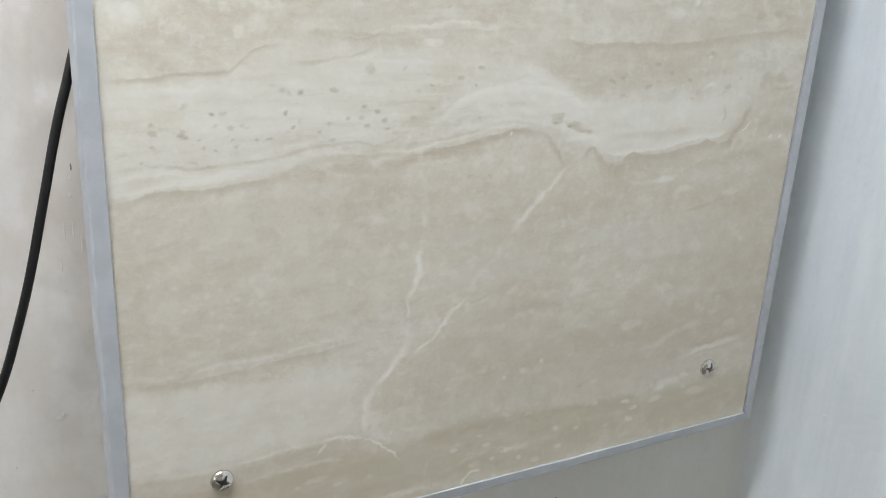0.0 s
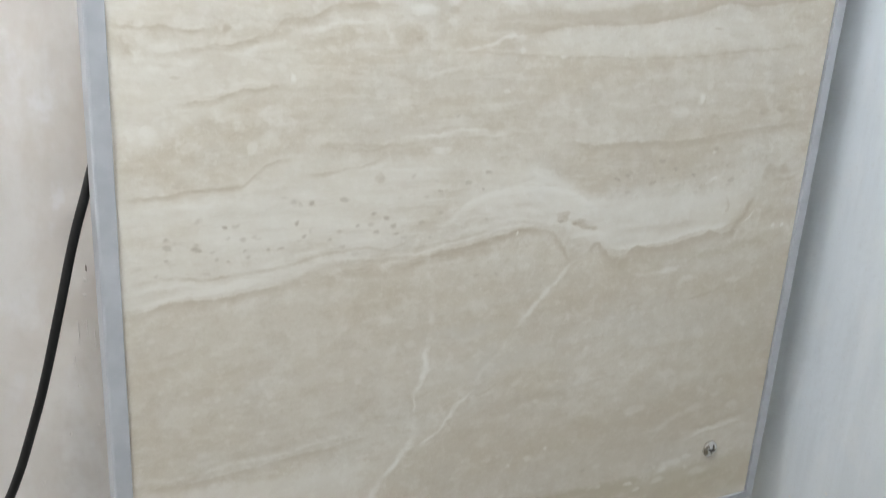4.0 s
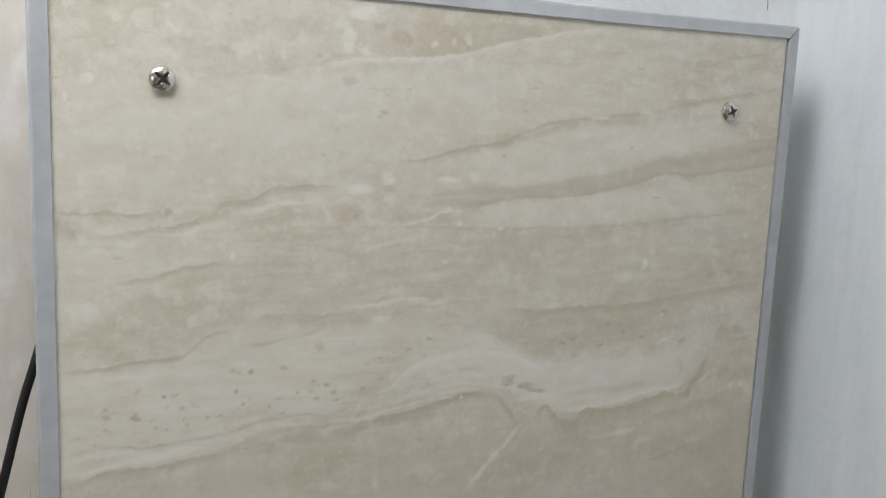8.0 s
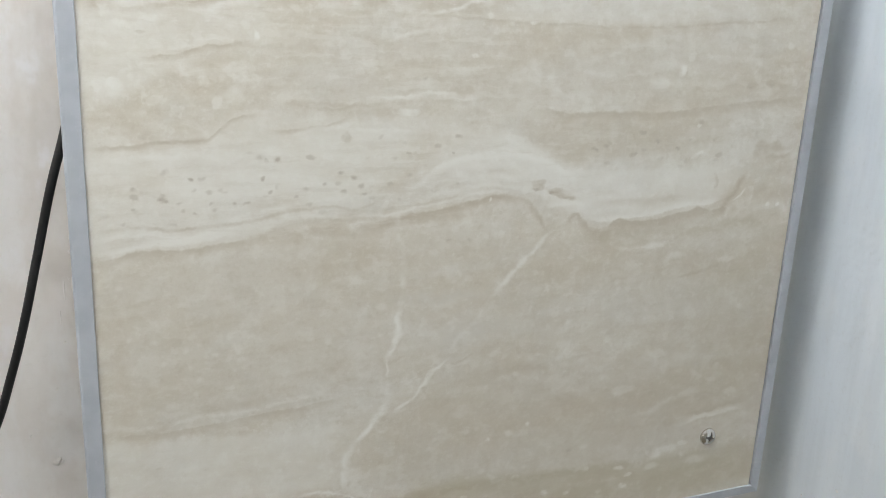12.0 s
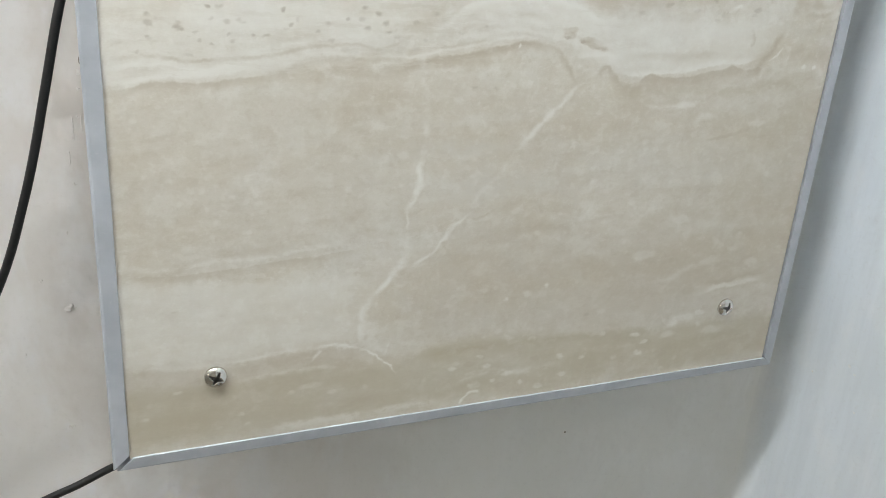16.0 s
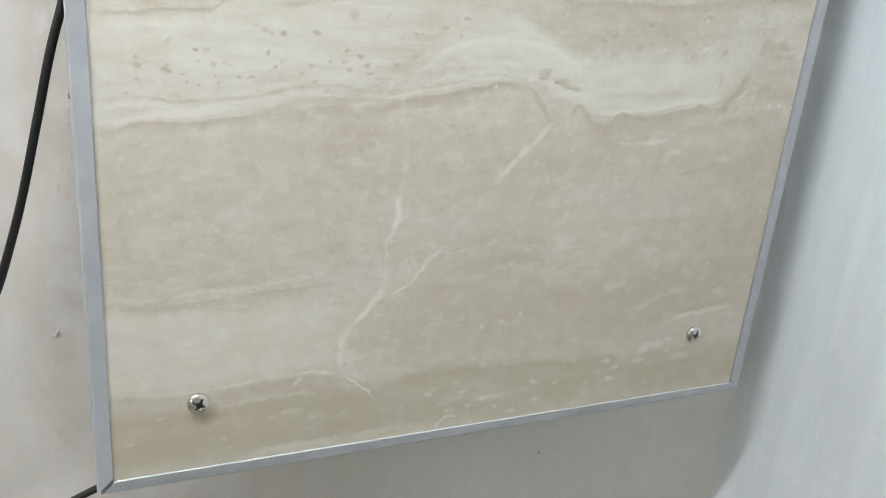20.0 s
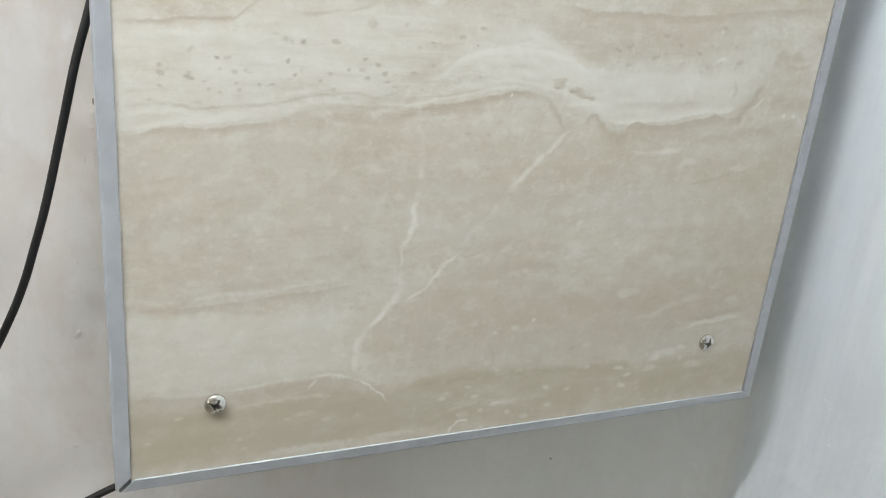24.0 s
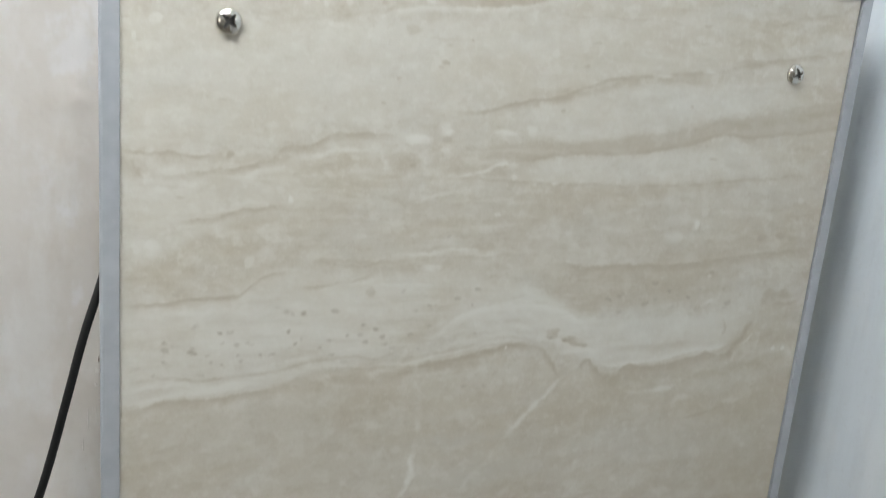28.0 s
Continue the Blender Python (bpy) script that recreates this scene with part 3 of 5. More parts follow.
    m.vein([(0.215, 0.301), (0.216, 0.290), (0.218, 0.273), (0.220, 0.251)], 0.0040, 0.0035, 0.29, W, upright=True)
    m.vein([(0.220, 0.251), (0.221, 0.233), (0.219, 0.220)], 0.0045, 0.0045, 0.35, W, upright=True)
    m.vein([(0.222, 0.223), (0.218, 0.211), (0.218, 0.201), (0.215, 0.191), (0.210, 0.180)], 0.0046, 0.0046, 0.81, W, upright=True, whole=True)
    m.vein([(0.211, 0.182), (0.211, 0.174), (0.211, 0.165)], 0.0023, 0.0023, 0.51, W, upright=True, whole=True)
    m.vein([(0.211, 0.165), (0.211, 0.153), (0.209, 0.143)], 0.0047, 0.0037, 0.31, W, upright=True)
    m.vein([(0.211, 0.146), (0.204, 0.136), (0.198, 0.125), (0.190, 0.117), (0.181, 0.109)], 0.0065, 0.0061, 0.92, W, upright=True, whole=True)
    m.vein([(0.183, 0.111), (0.179, 0.101), (0.176, 0.088), (0.176, 0.072)], 0.0051, 0.0046, 0.73, W, upright=True, whole=True)
    m.vein([(0.173, 0.069), (0.179, 0.065), (0.187, 0.060), (0.196, 0.054), (0.207, 0.043)], 0.0021, 0.0026, 0.86, W, whole=True)
    m.vein([(0.003, 0.075), (0.023, 0.072), (0.042, 0.070), (0.067, 0.070)], 0.0037, 0.0037, 0.33, W, whole=True)
    m.vein([(0.067, 0.070), (0.088, 0.070), (0.109, 0.072), (0.131, 0.073), (0.144, 0.073)], 0.0034, 0.0029, 0.55, W, whole=True)
    m.vein([(0.141, 0.072), (0.153, 0.073), (0.167, 0.070), (0.177, 0.068)], 0.0030, 0.0030, 0.86, W, whole=True)
    m.vein([(0.144, 0.072), (0.142, 0.066), (0.138, 0.060)], 0.0027, 0.0027, 0.55, W, upright=True)
    m.vein([(0.200, 0.071), (0.197, 0.065), (0.195, 0.060)], 0.0019, 0.0019, 0.55, W, upright=True)
    m.vein([(0.079, 0.052), (0.109, 0.055), (0.136, 0.055), (0.163, 0.052)], 0.0030, 0.0040, 0.37, W)
    m.vein([(0.079, 0.062), (0.109, 0.064), (0.140, 0.062), (0.172, 0.055), (0.197, 0.040)], 0.0040, 0.0080, 0.31, D)
    m.vein([(0.134, 0.014), (0.155, 0.015), (0.173, 0.021), (0.197, 0.025)], 0.0064, 0.0064, 0.50, D)
    m.patch(0.188, 0.020, 0.0175, 0.0075, 0.44, D, 0.20)
    m.vein([(0.100, 0.006), (0.136, 0.008), (0.174, 0.007), (0.213, 0.008), (0.254, 0.007)], 0.0043, 0.0065, 0.46, W)
    m.patch(0.034, 0.049, 0.0043, 0.0025, 0.33, W, 0.20)
    m.patch(0.013, 0.030, 0.0043, 0.0025, 0.33, W, 0.20)
    m.patch(0.083, 0.023, 0.0043, 0.0025, 0.33, W, 0.20)
    m.patch(0.154, 0.032, 0.0043, 0.0025, 0.33, W, 0.20)
    m.patch(0.122, 0.037, 0.0043, 0.0025, 0.33, W, 0.20)
    m.patch(0.136, 0.040, 0.0118, 0.0036, 0.33, W, 0.30)
    # the foot of the tile
    m.vein([(0.235, 0.051), (0.250, 0.055), (0.276, 0.055), (0.302, 0.054)], 0.0022, 0.0054, 0.68, D)
    m.vein([(0.230, 0.054), (0.276, 0.056), (0.330, 0.054), (0.404, 0.051), (0.466, 0.049)], 0.0067, 0.0122, 0.66, O)
    m.vein([(0.253, 0.022), (0.284, 0.029), (0.322, 0.026), (0.361, 0.027)], 0.0046, 0.0057, 0.40, W)
    m.patch(0.289, 0.035, 0.0063, 0.0035, 0.53, W, 0.30)
    m.patch(0.311, 0.025, 0.0063, 0.0035, 0.53, W, 0.30)
    m.patch(0.360, 0.034, 0.0063, 0.0035, 0.53, W, 0.30)
    m.patch(0.438, 0.046, 0.0063, 0.0035, 0.53, W, 0.30)
    m.patch(0.445, 0.027, 0.0063, 0.0035, 0.53, W, 0.30)
    m.patch(0.426, -0.005, 0.0063, 0.0035, 0.53, W, 0.30)
    m.patch(0.323, 0.014, 0.0043, 0.0027, 0.46, W, 0.30)
    m.patch(0.298, 0.020, 0.0043, 0.0027, 0.46, W, 0.30)
    m.patch(0.384, 0.031, 0.0043, 0.0027, 0.46, W, 0.30)
    m.patch(0.282, 0.045, 0.0043, 0.0027, 0.46, W, 0.30)
    m.patch(0.449, 0.038, 0.0043, 0.0027, 0.46, W, 0.30)
    m.patch(0.259, 0.037, 0.0043, 0.0027, 0.46, W, 0.30)
    m.vein([(0.276, 0.011), (0.270, 0.007), (0.267, 0.001)], 0.0027, 0.0027, 0.88, W, upright=True, whole=True)
    m.vein([(0.273, 0.010), (0.278, 0.013), (0.285, 0.012)], 0.0023, 0.0028, 0.77, W, whole=True)
    m.patch(0.479, 0.054, 0.0091, 0.0084, 0.55, W, 0.30)
    m.patch(0.493, 0.057, 0.0144, 0.0054, 0.37, W, 0.30)
    m.patch(0.474, 0.042, 0.0144, 0.0054, 0.37, W, 0.30)
    m.patch(0.526, 0.041, 0.0206, 0.0062, 0.33, W, 0.30)
    m.vein([(0.504, 0.080), (0.522, 0.085), (0.542, 0.086), (0.575, 0.089)], 0.0060, 0.0030, 0.55, W, whole=True)
    m.vein([(0.505, 0.090), (0.528, 0.089), (0.547, 0.093), (0.580, 0.095)], 0.0083, 0.0018, 0.57, D, whole=True)
    m.vein([(0.458, 0.090), (0.485, 0.109), (0.523, 0.111)], 0.0068, 0.0068, 0.29, W)
    m.vein([(0.452, 0.021), (0.515, 0.031), (0.577, 0.029)], 0.0087, 0.0100, 0.44, O)
    m.patch(0.344, 0.008, 0.0073, 0.0040, 0.40, W, 0.55)
    m.patch(0.279, 0.018, 0.0073, 0.0040, 0.40, W, 0.55)
    m.patch(0.401, 0.051, 0.0073, 0.0040, 0.40, W, 0.55)
    m.patch(0.368, 0.018, 0.0073, 0.0040, 0.40, W, 0.55)
    m.patch(0.508, 0.061, 0.0073, 0.0040, 0.40, W, 0.55)
    m.patch(0.304, 0.014, 0.0068, 0.0034, 0.44, D, 0.50)
    m.patch(0.420, 0.046, 0.0068, 0.0034, 0.44, D, 0.50)
    m.patch(0.337, 0.037, 0.0068, 0.0034, 0.44, D, 0.50)
    m.patch(0.272, 0.038, 0.0068, 0.0034, 0.44, D, 0.50)
    m.patch(0.397, 0.020, 0.0068, 0.0034, 0.44, D, 0.50)
    m.patch(0.452, 0.118, 0.0173, 0.0058, 0.33, D, 0.50)
    m.patch(0.542, 0.138, 0.0173, 0.0058, 0.33, D, 0.50)
    m.patch(0.524, 0.106, 0.0173, 0.0058, 0.33, D, 0.50)
    m.patch(0.375, 0.125, 0.0173, 0.0058, 0.33, D, 0.50)
    m.patch(0.490, 0.086, 0.0113, 0.0057, 0.33, D, 0.50)
    m.patch(0.544, 0.021, 0.0113, 0.0057, 0.33, D, 0.50)
    m.patch(0.471, 0.024, 0.0113, 0.0057, 0.33, D, 0.50)
    m.patch(0.433, 0.125, 0.0137, 0.0059, 0.29, W, 0.50)
    m.patch(0.556, 0.108, 0.0137, 0.0059, 0.29, W, 0.50)
    m.patch(0.469, 0.157, 0.0137, 0.0059, 0.29, W, 0.50)
    m.vein([(0.291, 0.159), (0.343, 0.159), (0.386, 0.162), (0.414, 0.164)], 0.0031, 0.0072, 0.33, D)
    # upper beds
    m.vein([(0.001, 0.454), (0.025, 0.454), (0.042, 0.453), (0.062, 0.453)], 0.0015, 0.0029, 0.67, D, whole=True)
    m.patch(0.069, 0.454, 0.0046, 0.0041, 0.67, D, 0.30)
    m.vein([(0.042, 0.441), (0.056, 0.443), (0.073, 0.444), (0.088, 0.447), (0.100, 0.451)], 0.0015, 0.0053, 0.73, D, whole=True)
    m.vein([(0.093, 0.446), (0.100, 0.453), (0.107, 0.460), (0.121, 0.462), (0.137, 0.468), (0.161, 0.472), (0.183, 0.473)], 0.0016, 0.0062, 0.76, D, whole=True)
    m.vein([(0.111, 0.451), (0.133, 0.457), (0.153, 0.460), (0.179, 0.461)], 0.0036, 0.0036, 0.73, W, whole=True)
    m.vein([(0.077, 0.438), (0.093, 0.443), (0.106, 0.444)], 0.0035, 0.0038, 0.61, W, whole=True)
    m.patch(0.032, 0.442, 0.0135, 0.0044, 0.51, W, 0.30)
    m.patch(0.015, 0.436, 0.0046, 0.0051, 0.49, W, 0.30)
    m.vein([(0.007, 0.448), (0.009, 0.442), (0.012, 0.434)], 0.0026, 0.0019, 0.49, D, upright=True)
    m.vein([(0.002, 0.429), (0.028, 0.430), (0.056, 0.433)], 0.0066, 0.0073, 0.37, W)
    m.patch(0.115, 0.442, 0.0034, 0.0018, 0.37, D, 0.00)
    m.patch(0.056, 0.491, 0.0034, 0.0018, 0.37, D, 0.00)
    m.patch(0.064, 0.489, 0.0034, 0.0018, 0.37, D, 0.00)
    m.vein([(0.034, 0.408), (0.056, 0.410), (0.073, 0.415), (0.088, 0.416), (0.104, 0.420)], 0.0011, 0.0046, 0.67, D, whole=True)
    m.vein([(0.052, 0.412), (0.073, 0.418), (0.095, 0.422)], 0.0031, 0.0015, 0.55, W)
    m.vein([(0.021, 0.398), (0.035, 0.402), (0.052, 0.405)], 0.0019, 0.0034, 0.55, W)
    m.patch(0.111, 0.424, 0.0034, 0.0047, 0.79, W, 0.30)
    m.patch(0.018, 0.389, 0.0098, 0.0087, 0.37, W, 0.40)
    m.patch(0.095, 0.384, 0.0098, 0.0087, 0.37, W, 0.40)
    m.vein([(0.114, 0.430), (0.145, 0.430), (0.170, 0.427)], 0.0020, 0.0024, 0.37, W)
    m.vein([(0.000, 0.350), (0.015, 0.350), (0.028, 0.350), (0.046, 0.353), (0.064, 0.354), (0.080, 0.357), (0.090, 0.365), (0.101, 0.369), (0.116, 0.371)], 0.0015, 0.0038, 0.61, D, whole=True)
    m.vein([(0.042, 0.352), (0.064, 0.354), (0.079, 0.357)], 0.0031, 0.0023, 0.44, D)
    m.vein([(0.008, 0.343), (0.035, 0.344), (0.060, 0.344), (0.082, 0.347)], 0.0039, 0.0039, 0.55, W)
    m.vein([(0.120, 0.360), (0.140, 0.362), (0.160, 0.364), (0.176, 0.371)], 0.0016, 0.0041, 0.51, D)
    m.vein([(0.128, 0.379), (0.156, 0.379), (0.189, 0.377), (0.215, 0.381)], 0.0020, 0.0025, 0.39, D)
    m.vein([(0.187, 0.381), (0.215, 0.384), (0.241, 0.387), (0.269, 0.385)], 0.0021, 0.0025, 0.55, W, whole=True)
    m.patch(0.218, 0.373, 0.0070, 0.0038, 0.67, W, 0.30)
    m.vein([(0.132, 0.356), (0.164, 0.363), (0.189, 0.360), (0.233, 0.360)], 0.0025, 0.0037, 0.49, W)
    m.patch(0.202, 0.373, 0.0259, 0.0050, 0.37, D, 0.30)
    m.patch(0.176, 0.355, 0.0030, 0.0025, 0.43, STONE_PORE, 0.00)
    m.patch(0.200, 0.355, 0.0030, 0.0025, 0.43, STONE_PORE, 0.00)
    m.patch(0.232, 0.397, 0.0030, 0.0025, 0.43, STONE_PORE, 0.00)
    m.patch(0.009, 0.370, 0.0100, 0.0058, 0.37, D, 0.30)
    m.vein([(0.223, 0.381), (0.260, 0.381), (0.292, 0.383)], 0.0026, 0.0034, 0.37, D)
    m.vein([(0.177, 0.466), (0.211, 0.472), (0.237, 0.479)], 0.0033, 0.0041, 0.51, W)
    m.patch(0.203, 0.470, 0.0112, 0.0057, 0.56, W, 0.30)
    m.patch(0.221, 0.478, 0.0079, 0.0074, 0.49, W, 0.30)
    m.patch(0.222, 0.470, 0.0070, 0.0037, 0.67, STONE_GREY, 0.00)
    m.patch(0.274, 0.476, 0.0104, 0.0039, 0.49, W, 0.30)
    m.patch(0.294, 0.479, 0.0058, 0.0052, 0.46, W, 0.30)
    m.patch(0.194, 0.452, 0.0153, 0.0107, 0.37, D, 0.30)
    m.vein([(0.178, 0.461), (0.178, 0.453), (0.180, 0.444)], 0.0033, 0.0033, 0.49, W, upright=True)
    m.vein([(0.234, 0.443), (0.248, 0.446), (0.259, 0.449), (0.278, 0.455), (0.285, 0.454)], 0.0026, 0.0030, 0.76, W, whole=True)
    m.patch(0.284, 0.444, 0.0043, 0.0031, 0.61, W, 0.30)
    m.patch(0.319, 0.440, 0.0045, 0.0018, 0.85, W, 0.30)
    m.patch(0.271, 0.446, 0.0095, 0.0043, 0.44, D, 0.30)
    m.vein([(0.234, 0.442), (0.276, 0.441), (0.335, 0.439), (0.388, 0.439), (0.445, 0.441), (0.505, 0.446), (0.569, 0.453)], 0.0014, 0.0023, 0.44, D)
    m.vein([(0.208, 0.424), (0.230, 0.430), (0.253, 0.432)], 0.0025, 0.0030, 0.44, W)
    m.patch(0.272, 0.413, 0.0067, 0.0018, 0.73, W, 0.30)
    m.vein([(0.146, 0.423), (0.178, 0.424), (0.231, 0.416)], 0.0058, 0.0066, 0.30, D)
    m.vein([(0.241, 0.387), (0.255, 0.384), (0.283, 0.383)], 0.0018, 0.0031, 0.44, W)
    m.vein([(0.201, 0.381), (0.218, 0.384), (0.236, 0.384)], 0.0017, 0.0030, 0.44, W)
    m.vein([(0.230, 0.491), (0.246, 0.492), (0.268, 0.496), (0.282, 0.500), (0.306, 0.504), (0.331, 0.511), (0.356, 0.521), (0.382, 0.526), (0.409, 0.529)], 0.0017, 0.0039, 0.68, D, whole=True)
    m.vein([(0.264, 0.496), (0.306, 0.502), (0.341, 0.510), (0.377, 0.522), (0.431, 0.525)], 0.0026, 0.0053, 0.41, D)
    m.vein([(0.403, 0.529), (0.448, 0.534), (0.495, 0.543), (0.551, 0.553), (0.606, 0.565)], 0.0024, 0.0048, 0.49, D)
    m.vein([(0.483, 0.541), (0.551, 0.551), (0.604, 0.559)], 0.0049, 0.0059, 0.37, D)
    m.bed([(0.238, 0.466), (0.274, 0.469), (0.308, 0.471), (0.359, 0.475), (0.385, 0.479), (0.413, 0.482), (0.441, 0.487), (0.469, 0.495), (0.499, 0.500), (0.549, 0.510), (0.609, 0.521)], [(0.238, 0.462), (0.285, 0.457), (0.309, 0.459), (0.334, 0.463), (0.365, 0.464), (0.386, 0.465), (0.419, 0.469), (0.442, 0.474), (0.471, 0.481), (0.501, 0.483), (0.565, 0.489), (0.612, 0.496)], 0.0050, 0.0042, 0.46, D)
    m.vein([(0.280, 0.456), (0.309, 0.459), (0.334, 0.463), (0.365, 0.464), (0.386, 0.465), (0.419, 0.469), (0.442, 0.474), (0.471, 0.481), (0.501, 0.483), (0.565, 0.489), (0.612, 0.496)], 0.0042, 0.0014, 0.59, D, whole=True)
    m.patch(0.501, 0.481, 0.0162, 0.0049, 0.49, D, 0.30)
    m.vein([(0.470, 0.491), (0.531, 0.498), (0.610, 0.511)], 0.0059, 0.0059, 0.43, O)
    m.patch(0.468, 0.463, 0.0084, 0.0015, 0.49, D, 0.00)
    m.vein([(0.445, 0.441), (0.505, 0.447), (0.582, 0.456)], 0.0070, 0.0080, 0.32, D)
    m.patch(0.458, 0.407, 0.0054, 0.0074, 0.49, W, 0.30)
    m.patch(0.437, 0.398, 0.0106, 0.0039, 0.32, W, 0.30)
    m.vein([(0.329, 0.375), (0.366, 0.371), (0.393, 0.372), (0.451, 0.372), (0.512, 0.378), (0.557, 0.382), (0.585, 0.383)], 0.0020, 0.0080, 0.61, D, whole=True)
    m.patch(0.556, 0.397, 0.0079, 0.0042, 0.49, D, 0.30)
    m.patch(0.536, 0.395, 0.0079, 0.0042, 0.49, D, 0.30)
    m.patch(0.569, 0.342, 0.0151, 0.0065, 0.56, D, 0.30)
    # blotches near the top
    m.bed([(0.211, 0.586), (0.233, 0.591), (0.269, 0.590), (0.301, 0.593), (0.335, 0.595), (0.376, 0.596)], [(0.208, 0.564), (0.234, 0.565), (0.261, 0.568), (0.288, 0.573), (0.317, 0.580), (0.346, 0.588), (0.376, 0.594)], 0.0063, 0.0024, 0.41, D)
    m.vein([(0.231, 0.584), (0.234, 0.580), (0.237, 0.575)], 0.0044, 0.0022, 0.63, D, upright=True, whole=True)
    m.vein([(0.169, 0.554), (0.181, 0.561), (0.200, 0.564)], 0.0035, 0.0015, 0.49, D)
    m.vein([(0.169, 0.553), (0.191, 0.560), (0.217, 0.563), (0.252, 0.566), (0.279, 0.571), (0.302, 0.576), (0.336, 0.585), (0.377, 0.594), (0.408, 0.598)], 0.0016, 0.0057, 0.55, W, whole=True)
    m.vein([(0.200, 0.541), (0.226, 0.540), (0.252, 0.545)], 0.0016, 0.0020, 0.30, D)
    m.vein([(0.318, 0.563), (0.342, 0.567), (0.428, 0.568)], 0.0013, 0.0017, 0.34, D)
    m.vein([(0.498, 0.572), (0.528, 0.581), (0.572, 0.591), (0.601, 0.602)], 0.0024, 0.0039, 0.41, D)
    m.patch(0.013, 0.586, 0.0071, 0.0061, 0.41, W, 0.55)
    m.patch(0.038, 0.576, 0.0044, 0.0038, 0.44, W, 0.55)
    m.patch(0.055, 0.578, 0.0097, 0.0091, 0.41, W, 0.55)
    m.patch(0.070, 0.587, 0.0039, 0.0025, 0.41, W, 0.55)
    m.patch(0.075, 0.572, 0.0039, 0.0025, 0.41, W, 0.55)
    m.patch(0.070, 0.576, 0.0039, 0.0032, 0.41, W, 0.55)
    m.patch(0.118, 0.563, 0.0092, 0.0052, 0.37, W, 0.55)
    m.patch(0.129, 0.557, 0.0036, 0.0050, 0.37, W, 0.55)
    m.patch(0.146, 0.560, 0.0036, 0.0050, 0.37, W, 0.55)
    m.patch(0.138, 0.543, 0.0072, 0.0024, 0.44, W, 0.50)
    m.patch(0.021, 0.540, 0.0072, 0.0024, 0.44, W, 0.50)
    m.patch(0.021, 0.538, 0.0056, 0.0045, 0.51, W, 0.55)
    m.patch(0.008, 0.526, 0.0032, 0.0038, 0.51, W, 0.55)
    m.patch(0.029, 0.585, 0.0043, 0.0017, 0.56, D, 0.40)
    m.patch(0.059, 0.569, 0.0041, 0.0011, 0.37, D, 0.30)
    m.patch(0.048, 0.559, 0.0041, 0.0011, 0.37, D, 0.30)
    m.patch(0.016, 0.562, 0.0041, 0.0011, 0.37, D, 0.30)
    m.patch(0.108, 0.590, 0.0035, 0.0014, 0.41, D, 0.30)
    m.patch(0.115, 0.593, 0.0035, 0.0014, 0.41, D, 0.30)
    m.patch(0.003, 0.537, 0.0035, 0.0014, 0.41, D, 0.30)
    m.patch(0.011, 0.524, 0.0035, 0.0014, 0.41, D, 0.30)
    m.patch(0.140, 0.555, 0.0019, 0.0017, 0.41, D, 0.30)
    m.patch(0.004, 0.560, 0.0019, 0.0017, 0.41, D, 0.30)
    m.patch(0.200, 0.593, 0.0129, 0.0074, 0.73, W, 0.55)
    m.patch(0.192, 0.574, 0.0073, 0.0117, 0.63, W, 0.55)
    m.patch(0.182, 0.584, 0.0052, 0.0036, 0.49, W, 0.55)
    m.patch(0.204, 0.568, 0.0052, 0.0036, 0.49, W, 0.55)
    m.patch(0.201, 0.587, 0.0026, 0.0016, 0.49, D, 0.30)
    m.patch(0.215, 0.585, 0.0070, 0.0036, 0.49, D, 0.50)
    m.patch(0.228, 0.579, 0.0081, 0.0068, 0.54, D, 0.55)
    m.vein([(0.231, 0.585), (0.235, 0.580), (0.233, 0.572)], 0.0041, 0.0018, 0.56, D, upright=True, whole=True)
    m.vein([(0.256, 0.582), (0.263, 0.585), (0.273, 0.584), (0.277, 0.586)], 0.0017, 0.0029, 0.61, D, whole=True)
    m.patch(0.250, 0.570, 0.0093, 0.0037, 0.51, D, 0.50)
    m.patch(0.241, 0.565, 0.0038, 0.0029, 0.49, W, 0.50)
    m.patch(0.271, 0.578, 0.0038, 0.0029, 0.49, W, 0.50)
    m.patch(0.256, 0.576, 0.0038, 0.0029, 0.49, W, 0.50)
    m.vein([(0.276, 0.583), (0.281, 0.578), (0.284, 0.572)], 0.0044, 0.0019, 0.56, D, upright=True, whole=True)
    m.patch(0.285, 0.581, 0.0039, 0.0058, 0.41, W, 0.50)
    m.patch(0.218, 0.567, 0.0036, 0.0023, 0.46, D, 0.40)
    m.patch(0.154, 0.559, 0.0036, 0.0023, 0.46, D, 0.40)
    m.patch(0.170, 0.562, 0.0036, 0.0023, 0.46, D, 0.40)
    m.patch(0.165, 0.582, 0.0246, 0.0092, 0.32, D, 0.30)
    m.patch(0.193, 0.545, 0.0078, 0.0044, 0.37, D, 0.40)
    m.patch(0.219, 0.525, 0.0040, 0.0020, 0.66, D, 0.50)
    m.patch(0.221, 0.536, 0.0031, 0.0016, 0.44, D, 0.30)
    m.patch(0.240, 0.542, 0.0031, 0.0016, 0.44, D, 0.30)
    m.patch(0.216, 0.522, 0.0031, 0.0016, 0.44, D, 0.30)
    m.patch(0.185, 0.511, 0.0031, 0.0016, 0.44, D, 0.30)
    m.patch(0.214, 0.532, 0.0036, 0.0041, 0.37, W, 0.40)
    m.patch(0.246, 0.529, 0.0112, 0.0046, 0.24, D, 0.20)
    m.patch(0.306, 0.538, 0.0046, 0.0035, 0.41, W, 0.40)
    m.patch(0.443, 0.569, 0.0072, 0.0015, 0.49, D, 0.30)
